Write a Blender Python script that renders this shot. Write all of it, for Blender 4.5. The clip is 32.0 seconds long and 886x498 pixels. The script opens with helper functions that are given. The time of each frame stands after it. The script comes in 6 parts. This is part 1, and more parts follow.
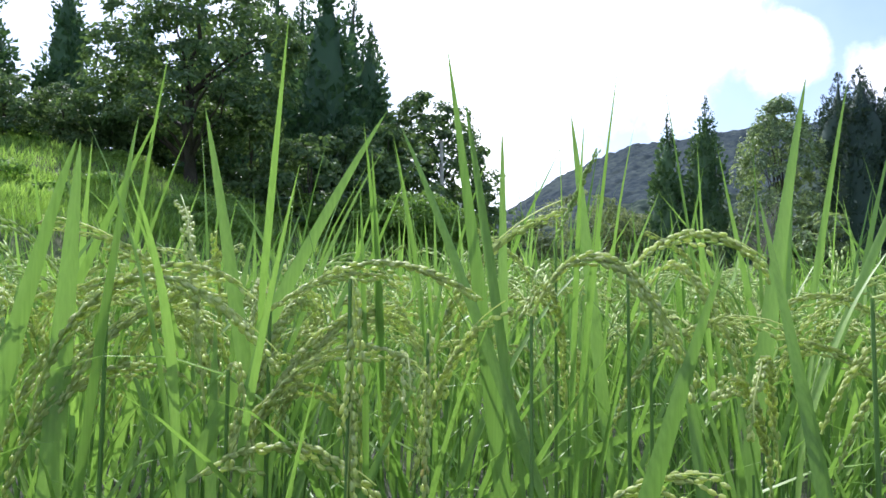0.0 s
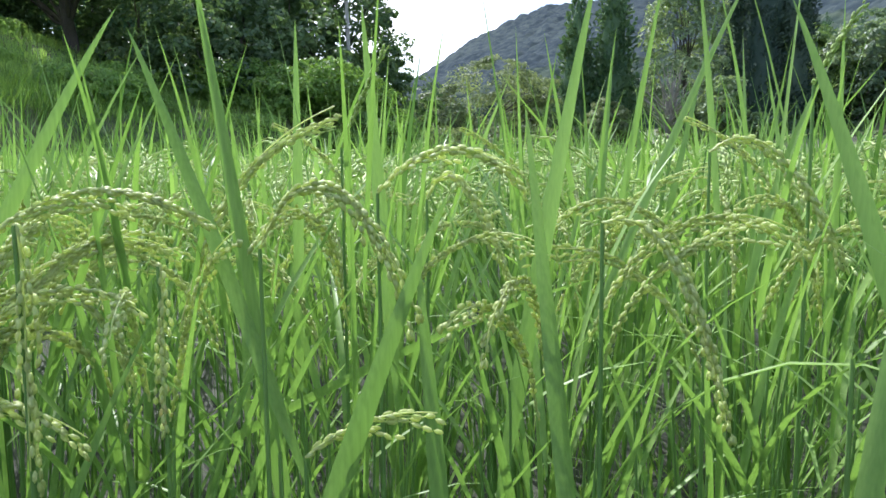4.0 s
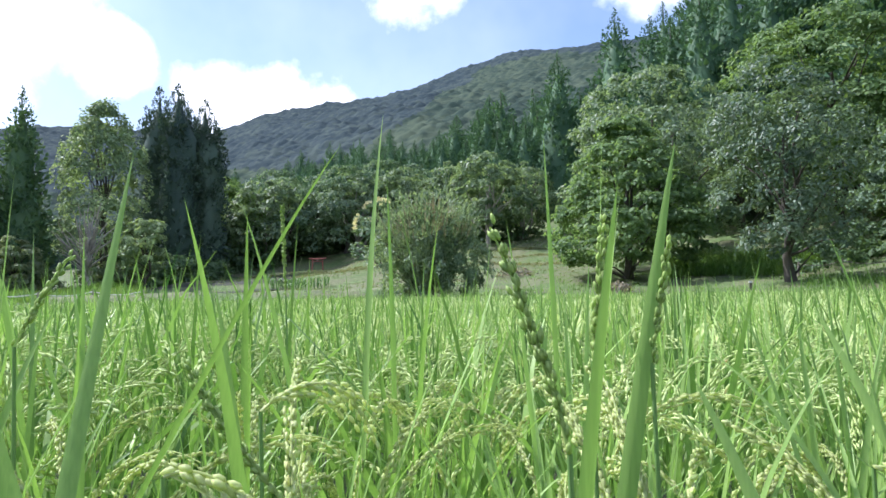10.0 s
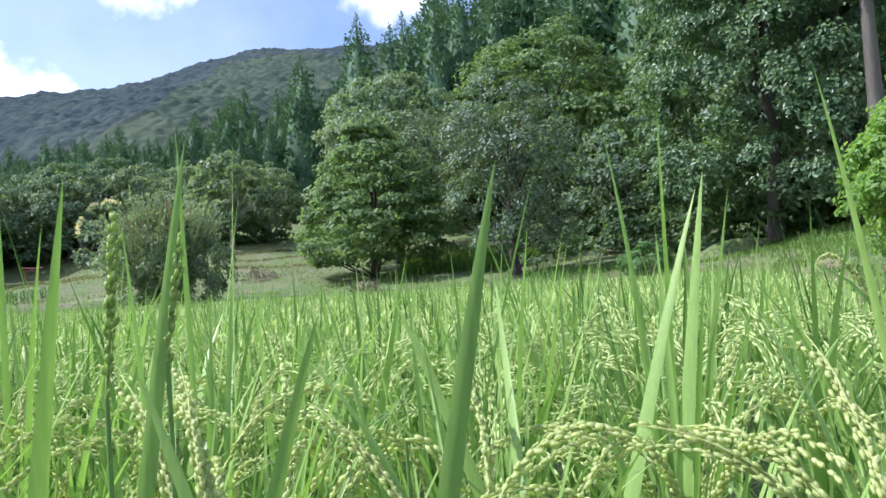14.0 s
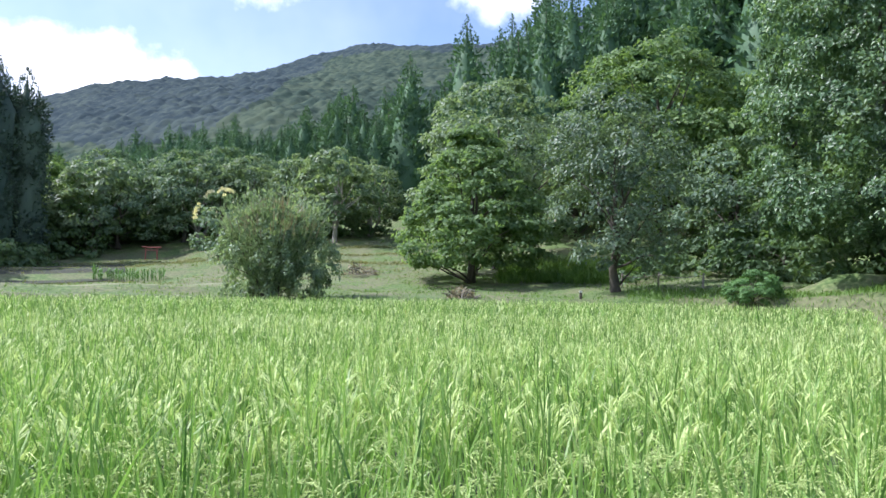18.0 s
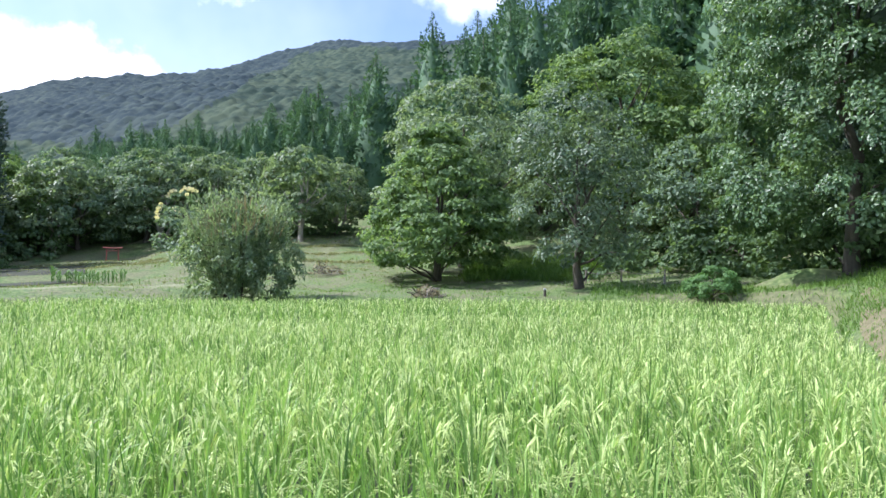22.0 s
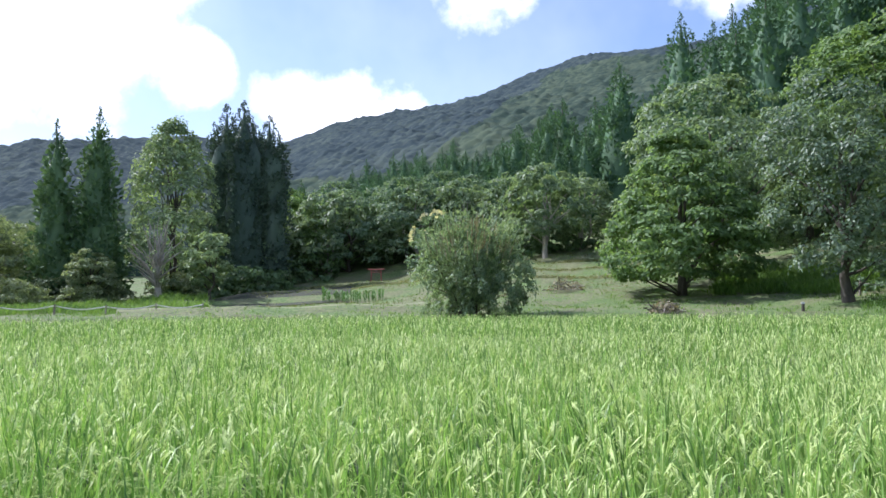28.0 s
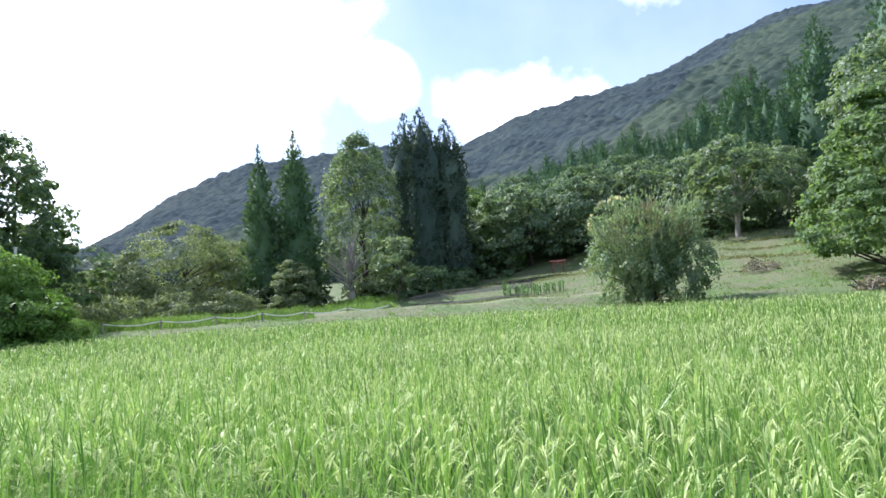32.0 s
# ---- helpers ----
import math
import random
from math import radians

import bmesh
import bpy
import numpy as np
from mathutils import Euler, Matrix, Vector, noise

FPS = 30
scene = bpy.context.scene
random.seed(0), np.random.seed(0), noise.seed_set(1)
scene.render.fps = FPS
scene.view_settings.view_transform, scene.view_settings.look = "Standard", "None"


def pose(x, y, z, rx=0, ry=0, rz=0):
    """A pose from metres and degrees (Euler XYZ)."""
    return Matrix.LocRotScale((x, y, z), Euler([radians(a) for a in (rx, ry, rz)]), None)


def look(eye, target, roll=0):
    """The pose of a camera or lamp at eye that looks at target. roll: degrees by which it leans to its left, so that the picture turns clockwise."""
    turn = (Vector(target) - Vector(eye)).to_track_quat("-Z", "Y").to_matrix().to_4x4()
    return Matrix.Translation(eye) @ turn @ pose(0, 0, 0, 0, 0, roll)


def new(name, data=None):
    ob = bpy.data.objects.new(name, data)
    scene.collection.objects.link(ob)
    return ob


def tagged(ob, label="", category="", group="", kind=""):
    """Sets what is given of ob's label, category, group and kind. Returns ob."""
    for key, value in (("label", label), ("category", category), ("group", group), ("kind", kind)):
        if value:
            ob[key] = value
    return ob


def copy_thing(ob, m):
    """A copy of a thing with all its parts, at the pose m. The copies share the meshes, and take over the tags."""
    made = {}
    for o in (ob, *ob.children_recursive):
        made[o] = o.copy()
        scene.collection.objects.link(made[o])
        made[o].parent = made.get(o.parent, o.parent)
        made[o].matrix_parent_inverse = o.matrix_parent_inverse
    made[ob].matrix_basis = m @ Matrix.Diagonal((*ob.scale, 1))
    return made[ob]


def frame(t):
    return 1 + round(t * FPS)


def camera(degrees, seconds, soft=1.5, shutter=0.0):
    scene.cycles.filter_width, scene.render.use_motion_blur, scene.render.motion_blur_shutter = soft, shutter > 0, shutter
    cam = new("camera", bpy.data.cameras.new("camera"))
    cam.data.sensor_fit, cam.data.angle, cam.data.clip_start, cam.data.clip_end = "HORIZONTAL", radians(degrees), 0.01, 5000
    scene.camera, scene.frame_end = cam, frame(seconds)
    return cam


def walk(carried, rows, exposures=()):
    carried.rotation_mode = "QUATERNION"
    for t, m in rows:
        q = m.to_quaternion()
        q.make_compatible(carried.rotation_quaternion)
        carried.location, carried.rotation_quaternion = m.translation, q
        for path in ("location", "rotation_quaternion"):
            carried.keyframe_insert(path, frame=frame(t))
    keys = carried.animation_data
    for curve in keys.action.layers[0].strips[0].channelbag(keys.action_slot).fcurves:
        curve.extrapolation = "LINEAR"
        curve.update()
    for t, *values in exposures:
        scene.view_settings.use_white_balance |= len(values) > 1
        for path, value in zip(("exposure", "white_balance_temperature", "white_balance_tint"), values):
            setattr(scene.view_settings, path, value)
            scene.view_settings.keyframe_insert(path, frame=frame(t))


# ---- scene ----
SUN, SKY, CLOUD = 4.6, 0.15, 10.5
# seconds, stops, white balance
EXPOSURES = ((0.0, 0.42, 5720, 18), (2.0, 0.6, 5720, 18), (4.5, 0.66, 5720, 18), (6.0, 0.58, 5720, 18), (9.0, 0.48, 5720, 18), (11.0, 0.62, 5720, 18), (15.0, 0.5, 5720, 18), (18.0, 0.58, 5720, 18), (22.0, 0.7, 5720, 18), (26.0, 0.78, 5720, 18), (29.0, 0.3, 5720, 18), (32.0, 0.58, 5720, 18))
# Camera: time, place, turn to the right of +y, tilt up, lean to the left
PATH = (
    (0, -0.190, -0.039, 0.810, -64.74, 3.13, 1.32),
    (0.5, -0.214, -0.028, 0.832, -65.40, 0.10, -1.40),
    (1, -0.220, -0.017, 0.849, -65.74, -3.30, -2.57),
    (1.5, -0.245, 0.005, 0.849, -64.49, -5.27, -0.18),
    (2, -0.168, 0.008, 0.853, -64.54, -5.88, -0.40),
    (2.5, -0.168, 0.020, 0.852, -62.17, -7.05, 0.46),
    (4.5, -0.157, 0.116, 0.859, -54.57, -6.96, 0.34),
    (5, -0.120, 0.119, 0.870, -47.94, -6.48, 2.51),
    (5.5, -0.126, 0.139, 0.873, -43.44, -4.52, 2.31),
    (6, -0.112, 0.153, 0.879, -41.15, -3.71, 2.40),
    (6.5, -0.103, 0.156, 0.879, -39.74, -3.62, 1.54),
    (7, -0.109, 0.172, 0.877, -39.93, -3.47, 0.90),
    (7.5, -0.174, 0.259, 0.918, -36.69, -2.00, 0.20),
    (8, -0.148, 0.252, 0.942, -30.04, -0.59, -0.46),
    (8.5, -0.133, 0.247, 0.925, -24.90, 0.86, -1.00),
    (9, -0.120, 0.263, 0.936, -21.15, 1.19, -0.83),
    (9.5, -0.102, 0.287, 0.950, -16.94, 2.42, 0.02),
    (10, -0.097, 0.291, 0.955, -14.51, 3.47, -0.99),
    (10.5, -0.089, 0.305, 0.950, -12.07, 3.56, -0.64),
    (11, -0.080, 0.297, 0.944, -9.81, 3.08, -0.63),
    (11.5, -0.047, 0.309, 0.946, -6.67, 2.77, -0.34),
    (12, -0.046, 0.313, 0.949, -4.08, 3.42, -0.42),
    (12.5, -0.010, 0.340, 0.956, -2.85, 3.17, -1.67),
    (13, -0.021, 0.312, 0.940, -1.44, 2.97, -2.36),
    (13.5, 0.003, 0.312, 0.944, 0.54, 2.43, -2.96),
    (14, 0.039, 0.298, 0.947, 5.25, 2.79, -3.52),
    (14.5, 0.082, 0.285, 0.955, 10.21, 3.33, -3.76),
    (15, 0.104, 0.278, 0.963, 14.06, 3.02, -3.76),
    (15.5, 0.118, 0.268, 0.990, 19.66, 1.27, -2.99),
    (17.5, -0.229, 0.104, 1.346, 5.02, 3.00, -0.05),
    (18, -0.265, -0.027, 1.364, -2.08, 2.83, 0.88),
    (18.5, -0.259, -0.132, 1.371, -6.46, 2.95, 3.26),
    (19, -0.249, -0.167, 1.393, -3.00, 3.96, 2.54),
    (19.5, -0.244, -0.147, 1.406, 0.35, 4.75, 2.02),
    (20, -0.227, -0.124, 1.421, 1.35, 4.23, 0.60),
    (20.5, -0.212, -0.100, 1.441, 1.76, 3.10, 0.02),
    (21, -0.188, -0.081, 1.452, 3.49, 2.09, -1.41),
    (21.5, -0.147, -0.078, 1.450, 2.02, 2.10, -1.05),
    (22, -0.095, -0.072, 1.454, 0.40, 2.59, 0.24),
    (22.5, -0.053, -0.039, 1.457, 0.72, 3.02, -0.46),
    (23, 0.000, -0.000, 1.467, -0.00, 2.28, -0.94),
    (23.5, 0.126, -0.001, 1.455, -2.60, 4.28, 0.89),
    (24, 0.259, -0.002, 1.450, -5.28, 3.99, 0.78),
    (24.5, 0.370, 0.019, 1.448, -3.60, 4.31, 0.12),
    (25, 0.451, 0.060, 1.439, -4.63, 4.16, 1.04),
    (25.5, 0.520, 0.105, 1.438, -6.40, 4.24, 2.30),
    (26, 0.597, 0.146, 1.429, -8.26, 4.99, 2.00),
    (26.5, 0.705, 0.167, 1.415, -15.99, 4.93, 2.02),
    (28.5, 1.190, 0.385, 1.478, -22.02, 3.44, -1.10),
    (29, 1.292, 0.459, 1.490, -24.68, 3.15, -1.76),
    (29.5, 1.388, 0.551, 1.490, -22.86, 3.23, -2.29),
    (30, 1.467, 0.641, 1.492, -28.46, 4.08, -3.09),
    (30.5, 1.545, 0.669, 1.484, -37.11, 5.07, -1.61),
    (31, 1.640, 0.662, 1.479, -32.40, 4.35, -3.70),
    (31.5, 1.747, 0.651, 1.476, -32.15, 3.93, -3.97),
    (32, 1.860, 0.627, 1.465, -35.28, 3.89, -3.71),
)
cam = camera(63.25, 32.0, soft=1.55)


def stand(x, y, z, turn, tilt, lean):
    return pose(x, y, z, 0, 0, -turn) @ pose(0, 0, 0, 90 + tilt) @ pose(0, 0, 0, 0, 0, lean)


walk(cam, [(row[0], stand(*row[1:])) for row in PATH], EXPOSURES)

# ---- world and sun ----
SUN_TURN, SUN_UP = -85.0, 50.0
world = bpy.data.worlds.new("sky")
scene.world = world
world.use_nodes = True
wn, wl = world.node_tree.nodes, world.node_tree.links
wn.clear()


def wnode(kind, **sets):
    n = wn.new(kind)
    for key, value in sets.items():
        n.inputs[key].default_value = value
    return n


def wmath(op, a, b=None, c=None):
    n = wn.new("ShaderNodeMath")
    n.operation = op
    for i, v in enumerate((a, b, c)):
        if v is None:
            continue
        if isinstance(v, (int, float)):
            n.inputs[i].default_value = v
        else:
            wl.new(v, n.inputs[i])
    return n.outputs[0]


sky = wn.new("ShaderNodeTexSky")
sky.sky_type, sky.sun_disc = "NISHITA", False
sky.sun_elevation, sky.sun_rotation = radians(SUN_UP), radians(SUN_TURN)
sky.dust_density, sky.air_density, sky.ozone_density = 1.6, 1.0, 1.0
coord = wn.new("ShaderNodeTexCoord")
split = wn.new("ShaderNodeSeparateXYZ")
wl.new(coord.outputs["Generated"], split.inputs[0])
# turn and height of each direction, in degrees
turn_of = wmath("MULTIPLY", wmath("ARCTAN2", split.outputs[0], split.outputs[1]), 57.2958)
up_of = wmath("MULTIPLY", wmath("ARCSINE", split.outputs[2]), 57.2958)
puff = wnode("ShaderNodeTexNoise", Scale=9.0, Detail=7.0, Roughness=0.58)
wl.new(coord.outputs["Generated"], puff.inputs["Vector"])
wisp = wnode("ShaderNodeTexNoise", Scale=2.6, Detail=5.0, Roughness=0.55)
wl.new(coord.outputs["Generated"], wisp.inputs["Vector"])
# cumulus banks: turn, height, half width, half height
CLOUDS = ((-28, 14.8, 7.4, 4.2), (-39.5, 16.5, 3.4, 4.2), (-45, 20, 6, 7), (-16.5, 23.6, 4.6, 4.0), (-9, 25, 2.4, 2.2), (2.2, 22.6, 4.8, 2.8), (6, 25, 6, 4), (-62, 22, 23, 22), (30, 36, 14, 8), (-5, 46, 16, 7), (60, 30, 16, 10), (110, 25, 30, 12), (170, 30, 30, 14), (-130, 35, 30, 15))
cover = None
for ct, cu, cw, ch in CLOUDS:
    dx = wmath("DIVIDE", wmath("SUBTRACT", turn_of, ct), cw)
    dy = wmath("DIVIDE", wmath("SUBTRACT", up_of, cu), ch)
    near = wmath("SUBTRACT", 1.0, wmath("ADD", wmath("MULTIPLY", dx, dx), wmath("MULTIPLY", dy, dy)))
    cover = near if cover is None else wmath("MAXIMUM", cover, near)
cover = wmath("MAXIMUM", cover, -1.2)
ragged = wmath("ADD", wmath("MULTIPLY", cover, 0.6), wmath("MULTIPLY", wmath("SUBTRACT", puff.outputs["Fac"], 0.5), 1.9))
dense = wn.new("ShaderNodeMapRange")
dense.interpolation_type = "SMOOTHSTEP"
dense.inputs["From Min"].default_value, dense.inputs["From Max"].default_value = 0.0, 0.66
wl.new(ragged, dense.inputs["Value"])
thin = wn.new("ShaderNodeMapRange")
thin.inputs["From Min"].default_value, thin.inputs["From Max"].default_value = 0.42, 0.8
thin.inputs["To Max"].default_value = 0.2
wl.new(wisp.outputs["Fac"], thin.inputs["Value"])
amount = wmath("MAXIMUM", dense.outputs[0], thin.outputs[0])
cloud = wn.new("ShaderNodeMix")
cloud.data_type = "RGBA"
wl.new(amount, cloud.inputs["Factor"])
wl.new(sky.outputs[0], cloud.inputs["A"])
cloud.inputs["B"].default_value = (CLOUD, CLOUD * 0.99, CLOUD * 0.98, 1)
back = wnode("ShaderNodeBackground", Strength=SKY)
wl.new(cloud.outputs["Result"], back.inputs["Color"])
wl.new(back.outputs[0], wn.new("ShaderNodeOutputWorld").inputs["Surface"])

sun_data = bpy.data.lights.new("sun", "SUN")
sun_data.energy, sun_data.angle, sun_data.color = SUN, radians(0.6), (1.0, 0.95, 0.86)
sun = new("sun", sun_data)
su, st = radians(SUN_UP), radians(SUN_TURN)
sun.matrix_world = look((0, 0, 0), (-math.sin(st) * math.cos(su), -math.cos(st) * math.cos(su), -math.sin(su)))


# ---- materials ----
def material(name):
    m = bpy.data.materials.new(name)
    m.use_nodes = True
    m.node_tree.nodes.clear()
    return m, m.node_tree.nodes, m.node_tree.links


def ramp(nodes, stops):
    r = nodes.new("ShaderNodeValToRGB")
    while len(r.color_ramp.elements) < len(stops):
        r.color_ramp.elements.new(0.5)
    for e, (p, c) in zip(r.color_ramp.elements, stops):
        e.position, e.color = p, (*c, 1)
    return r


def leafy(name, dark, light, through_light=0.35, rough=0.5, odd=None, scale=0.35, glow=None, gloss=0.25, veins=0.0):
    """Foliage: each leaf its own tone, patches of tone over the plant, light passing through the blade."""
    m, n, l = material(name)
    geo = n.new("ShaderNodeNewGeometry")
    patch = n.new("ShaderNodeTexNoise")
    patch.inputs["Scale"].default_value, patch.inputs["Detail"].default_value = scale, 3.0
    place = n.new("ShaderNodeNewGeometry")
    l.new(place.outputs["Position"], patch.inputs["Vector"])
    add = n.new("ShaderNodeMath")
    add.operation = "MULTIPLY_ADD"
    l.new(geo.outputs["Random Per Island"], add.inputs[0])
    add.inputs[1].default_value = 0.6
    sub = n.new("ShaderNodeMath")
    sub.operation = "MULTIPLY_ADD"
    l.new(patch.outputs["Fac"], sub.inputs[0])
    sub.inputs[1].default_value, sub.inputs[2].default_value = 1.1, -0.35
    l.new(sub.outputs[0], add.inputs[2])
    stops = [(0.0, dark), (0.85, light)] + ([(0.97, light), (1.0, odd)] if odd else [])
    tone = ramp(n, stops)
    value = add.outputs[0]
    if veins:
        # fine streaks along the upright blades
        mapping, streak = n.new("ShaderNodeMapping"), n.new("ShaderNodeTexNoise")
        mapping.inputs["Scale"].default_value = (420, 420, 7)
        l.new(place.outputs["Position"], mapping.inputs[0])
        l.new(mapping.outputs[0], streak.inputs["Vector"])
        streak.inputs["Scale"].default_value, streak.inputs["Detail"].default_value = 1.0, 2.0
        vein = n.new("ShaderNodeMath")
        vein.operation = "MULTIPLY_ADD"
        l.new(streak.outputs["Fac"], vein.inputs[0])
        vein.inputs[1].default_value = veins
        shift = n.new("ShaderNodeMath")
        shift.operation = "SUBTRACT"
        l.new(value, shift.inputs[0])
        shift.inputs[1].default_value = veins / 2
        l.new(shift.outputs[0], vein.inputs[2])
        value = vein.outputs[0]
    l.new(value, tone.inputs[0])
    bsdf = n.new("ShaderNodeBsdfPrincipled")
    bsdf.inputs["Roughness"].default_value = rough
    bsdf.inputs["Specular IOR Level"].default_value = gloss
    l.new(tone.outputs[0], bsdf.inputs["Base Color"])
    trans = n.new("ShaderNodeBsdfTranslucent")
    warm = n.new("ShaderNodeMix")
    warm.data_type, warm.blend_type = "RGBA", "MULTIPLY"
    warm.inputs["Factor"].default_value = 1.0
    l.new(tone.outputs[0], warm.inputs["A"])
    warm.inputs["B"].default_value = (*(glow or (1.5, 1.5, 0.7)), 1)
    l.new(warm.outputs["Result"], trans.inputs["Color"])
    mix = n.new("ShaderNodeMixShader")
    mix.inputs[0].default_value = through_light
    l.new(bsdf.outputs[0], mix.inputs[1])
    l.new(trans.outputs[0], mix.inputs[2])
    l.new(mix.outputs[0], n.new("ShaderNodeOutputMaterial").inputs["Surface"])
    return m


def rough_stuff(name, stops, scale=4.0, fine=40.0, rough=0.9, bump=0.3, depth=0.02, stretch=(1, 1, 1), metal=0.0):
    """Mineral, bark and earth: colour from coarse and fine noise, with relief."""
    m, n, l = material(name)
    where = n.new("ShaderNodeNewGeometry")
    mapping = n.new("ShaderNodeMapping")
    mapping.inputs["Scale"].default_value = stretch
    l.new(where.outputs["Position"], mapping.inputs[0])
    a, b = n.new("ShaderNodeTexNoise"), n.new("ShaderNodeTexNoise")
    for tex, s in ((a, scale), (b, fine)):
        tex.inputs["Scale"].default_value, tex.inputs["Detail"].default_value = s, 6.0
        l.new(mapping.outputs[0], tex.inputs["Vector"])
    mix = n.new("ShaderNodeMath")
    mix.operation = "MULTIPLY_ADD"
    l.new(b.outputs["Fac"], mix.inputs[0])
    mix.inputs[1].default_value = 0.45
    half = n.new("ShaderNodeMath")
    half.operation = "MULTIPLY_ADD"
    l.new(a.outputs["Fac"], half.inputs[0])
    half.inputs[1].default_value, half.inputs[2].default_value = 1.1, -0.28
    l.new(half.outputs[0], mix.inputs[2])
    tone = ramp(n, stops)
    l.new(mix.outputs[0], tone.inputs[0])
    bsdf = n.new("ShaderNodeBsdfPrincipled")
    bsdf.inputs["Roughness"].default_value, bsdf.inputs["Metallic"].default_value = rough, metal
    l.new(tone.outputs[0], bsdf.inputs["Base Color"])
    relief = n.new("ShaderNodeBump")
    relief.inputs["Strength"].default_value, relief.inputs["Distance"].default_value = bump, depth
    l.new(b.outputs["Fac"], relief.inputs["Height"])
    l.new(relief.outputs[0], bsdf.inputs["Normal"])
    l.new(bsdf.outputs[0], n.new("ShaderNodeOutputMaterial").inputs["Surface"])
    return m


RICE_LEAF = leafy("rice_leaf", (0.042, 0.125, 0.022), (0.355, 0.52, 0.15), 0.3, 0.42, (0.46, 0.46, 0.18), 1.6, (1.25, 1.45, 0.75), 0.3, 0.35)
RICE_EAR = leafy("rice_ear", (0.42, 0.53, 0.17), (0.67, 0.77, 0.35), 0.3, 0.5, (0.60, 0.52, 0.24), 2.0, (1.1, 1.2, 0.8), 0.4)
GRAIN = leafy("ripening_grain", (0.45, 0.52, 0.19), (0.74, 0.79, 0.42), 0.5, 0.45, (0.64, 0.60, 0.30), 6.0, (1.15, 1.2, 0.85), 0.4)
GREEN_GRAIN = leafy("young_grain", (0.24, 0.36, 0.09), (0.46, 0.58, 0.19), 0.4, 0.45, (0.50, 0.50, 0.20), 6.0, (1.15, 1.25, 0.75), 0.4)
RICE_STEM = leafy("rice_stem", (0.07, 0.16, 0.035), (0.20, 0.34, 0.10), 0.1, 0.5, (0.40, 0.36, 0.14), 3.0)
GRASS = leafy("grass", (0.075, 0.16, 0.035), (0.20, 0.32, 0.09), 0.35, 0.6, (0.36, 0.33, 0.17), 0.25)
WEED = leafy("weed", (0.09, 0.19, 0.04), (0.22, 0.36, 0.09), 0.35, 0.5, None, 0.3)
MAPLE = leafy("maple_leaf", (0.075, 0.14, 0.065), (0.215, 0.32, 0.145), 0.46, 0.5, (0.30, 0.34, 0.14), 0.5)
OLIVE = leafy("olive_leaf", (0.07, 0.135, 0.05), (0.20, 0.30, 0.12), 0.35, 0.5, (0.27, 0.28, 0.14), 0.4)
GREY = leafy("greyish_leaf", (0.085, 0.145, 0.088), (0.25, 0.335, 0.21), 0.42, 0.42, (0.24, 0.23, 0.13), 0.5, None, 0.35)
PERSIMMON = leafy("persimmon_leaf", (0.06, 0.11, 0.07), (0.19, 0.265, 0.18), 0.34, 0.42, (0.2, 0.2, 0.12), 0.5, None, 0.35)
GLOSSY = leafy("glossy_leaf", (0.045, 0.10, 0.055), (0.18, 0.285, 0.145), 0.32, 0.38, None, 0.6, None, 0.4)
BRIGHT = leafy("bright_leaf", (0.085, 0.19, 0.045), (0.27, 0.43, 0.12), 0.45, 0.45, None, 0.6)
WOOD_LEAF = leafy("woodland_leaf", (0.07, 0.125, 0.085), (0.205, 0.295, 0.19), 0.35, 0.5, None, 0.2)
# dark leaf tone, the wood's shade put into its colour
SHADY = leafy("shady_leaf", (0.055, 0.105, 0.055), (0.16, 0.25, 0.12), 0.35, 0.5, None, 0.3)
CEDAR = leafy("cedar_needle", (0.042, 0.095, 0.056), (0.115, 0.215, 0.11), 0.2, 0.6, None, 0.25)
DARK_CEDAR = leafy("dark_needle", (0.036, 0.068, 0.056), (0.095, 0.145, 0.105), 0.1, 0.6, None, 0.25)
LIGHT_CEDAR = leafy("light_needle", (0.055, 0.115, 0.06), (0.16, 0.26, 0.12), 0.15, 0.6, None, 0.25)
POPLAR = leafy("poplar_leaf", (0.13, 0.2, 0.11), (0.31, 0.4, 0.23), 0.35, 0.45, None, 0.4)
WILLOW = leafy("shrub_leaf", (0.095, 0.16, 0.095), (0.29, 0.38, 0.245), 0.4, 0.45, (0.30, 0.28, 0.20), 0.7, None, 0.4)
CHESTNUT = leafy("chestnut_leaf", (0.11, 0.155, 0.09), (0.27, 0.33, 0.19), 0.4, 0.5, (0.36, 0.36, 0.18), 0.3)
SLOPE_GRASS = leafy("slope_grass", (0.14, 0.26, 0.07), (0.32, 0.48, 0.16), 0.5, 0.5, None, 0.3)
MAIZE = leafy("maize_leaf", (0.06, 0.14, 0.05), (0.15, 0.28, 0.10), 0.3, 0.5, None, 0.6)
CREAM = leafy("cream_blossom", (0.55, 0.52, 0.36), (0.78, 0.74, 0.55), 0.3, 0.6)
SEED = leafy("seed_head", (0.20, 0.18, 0.12), (0.36, 0.32, 0.23), 0.2, 0.7)
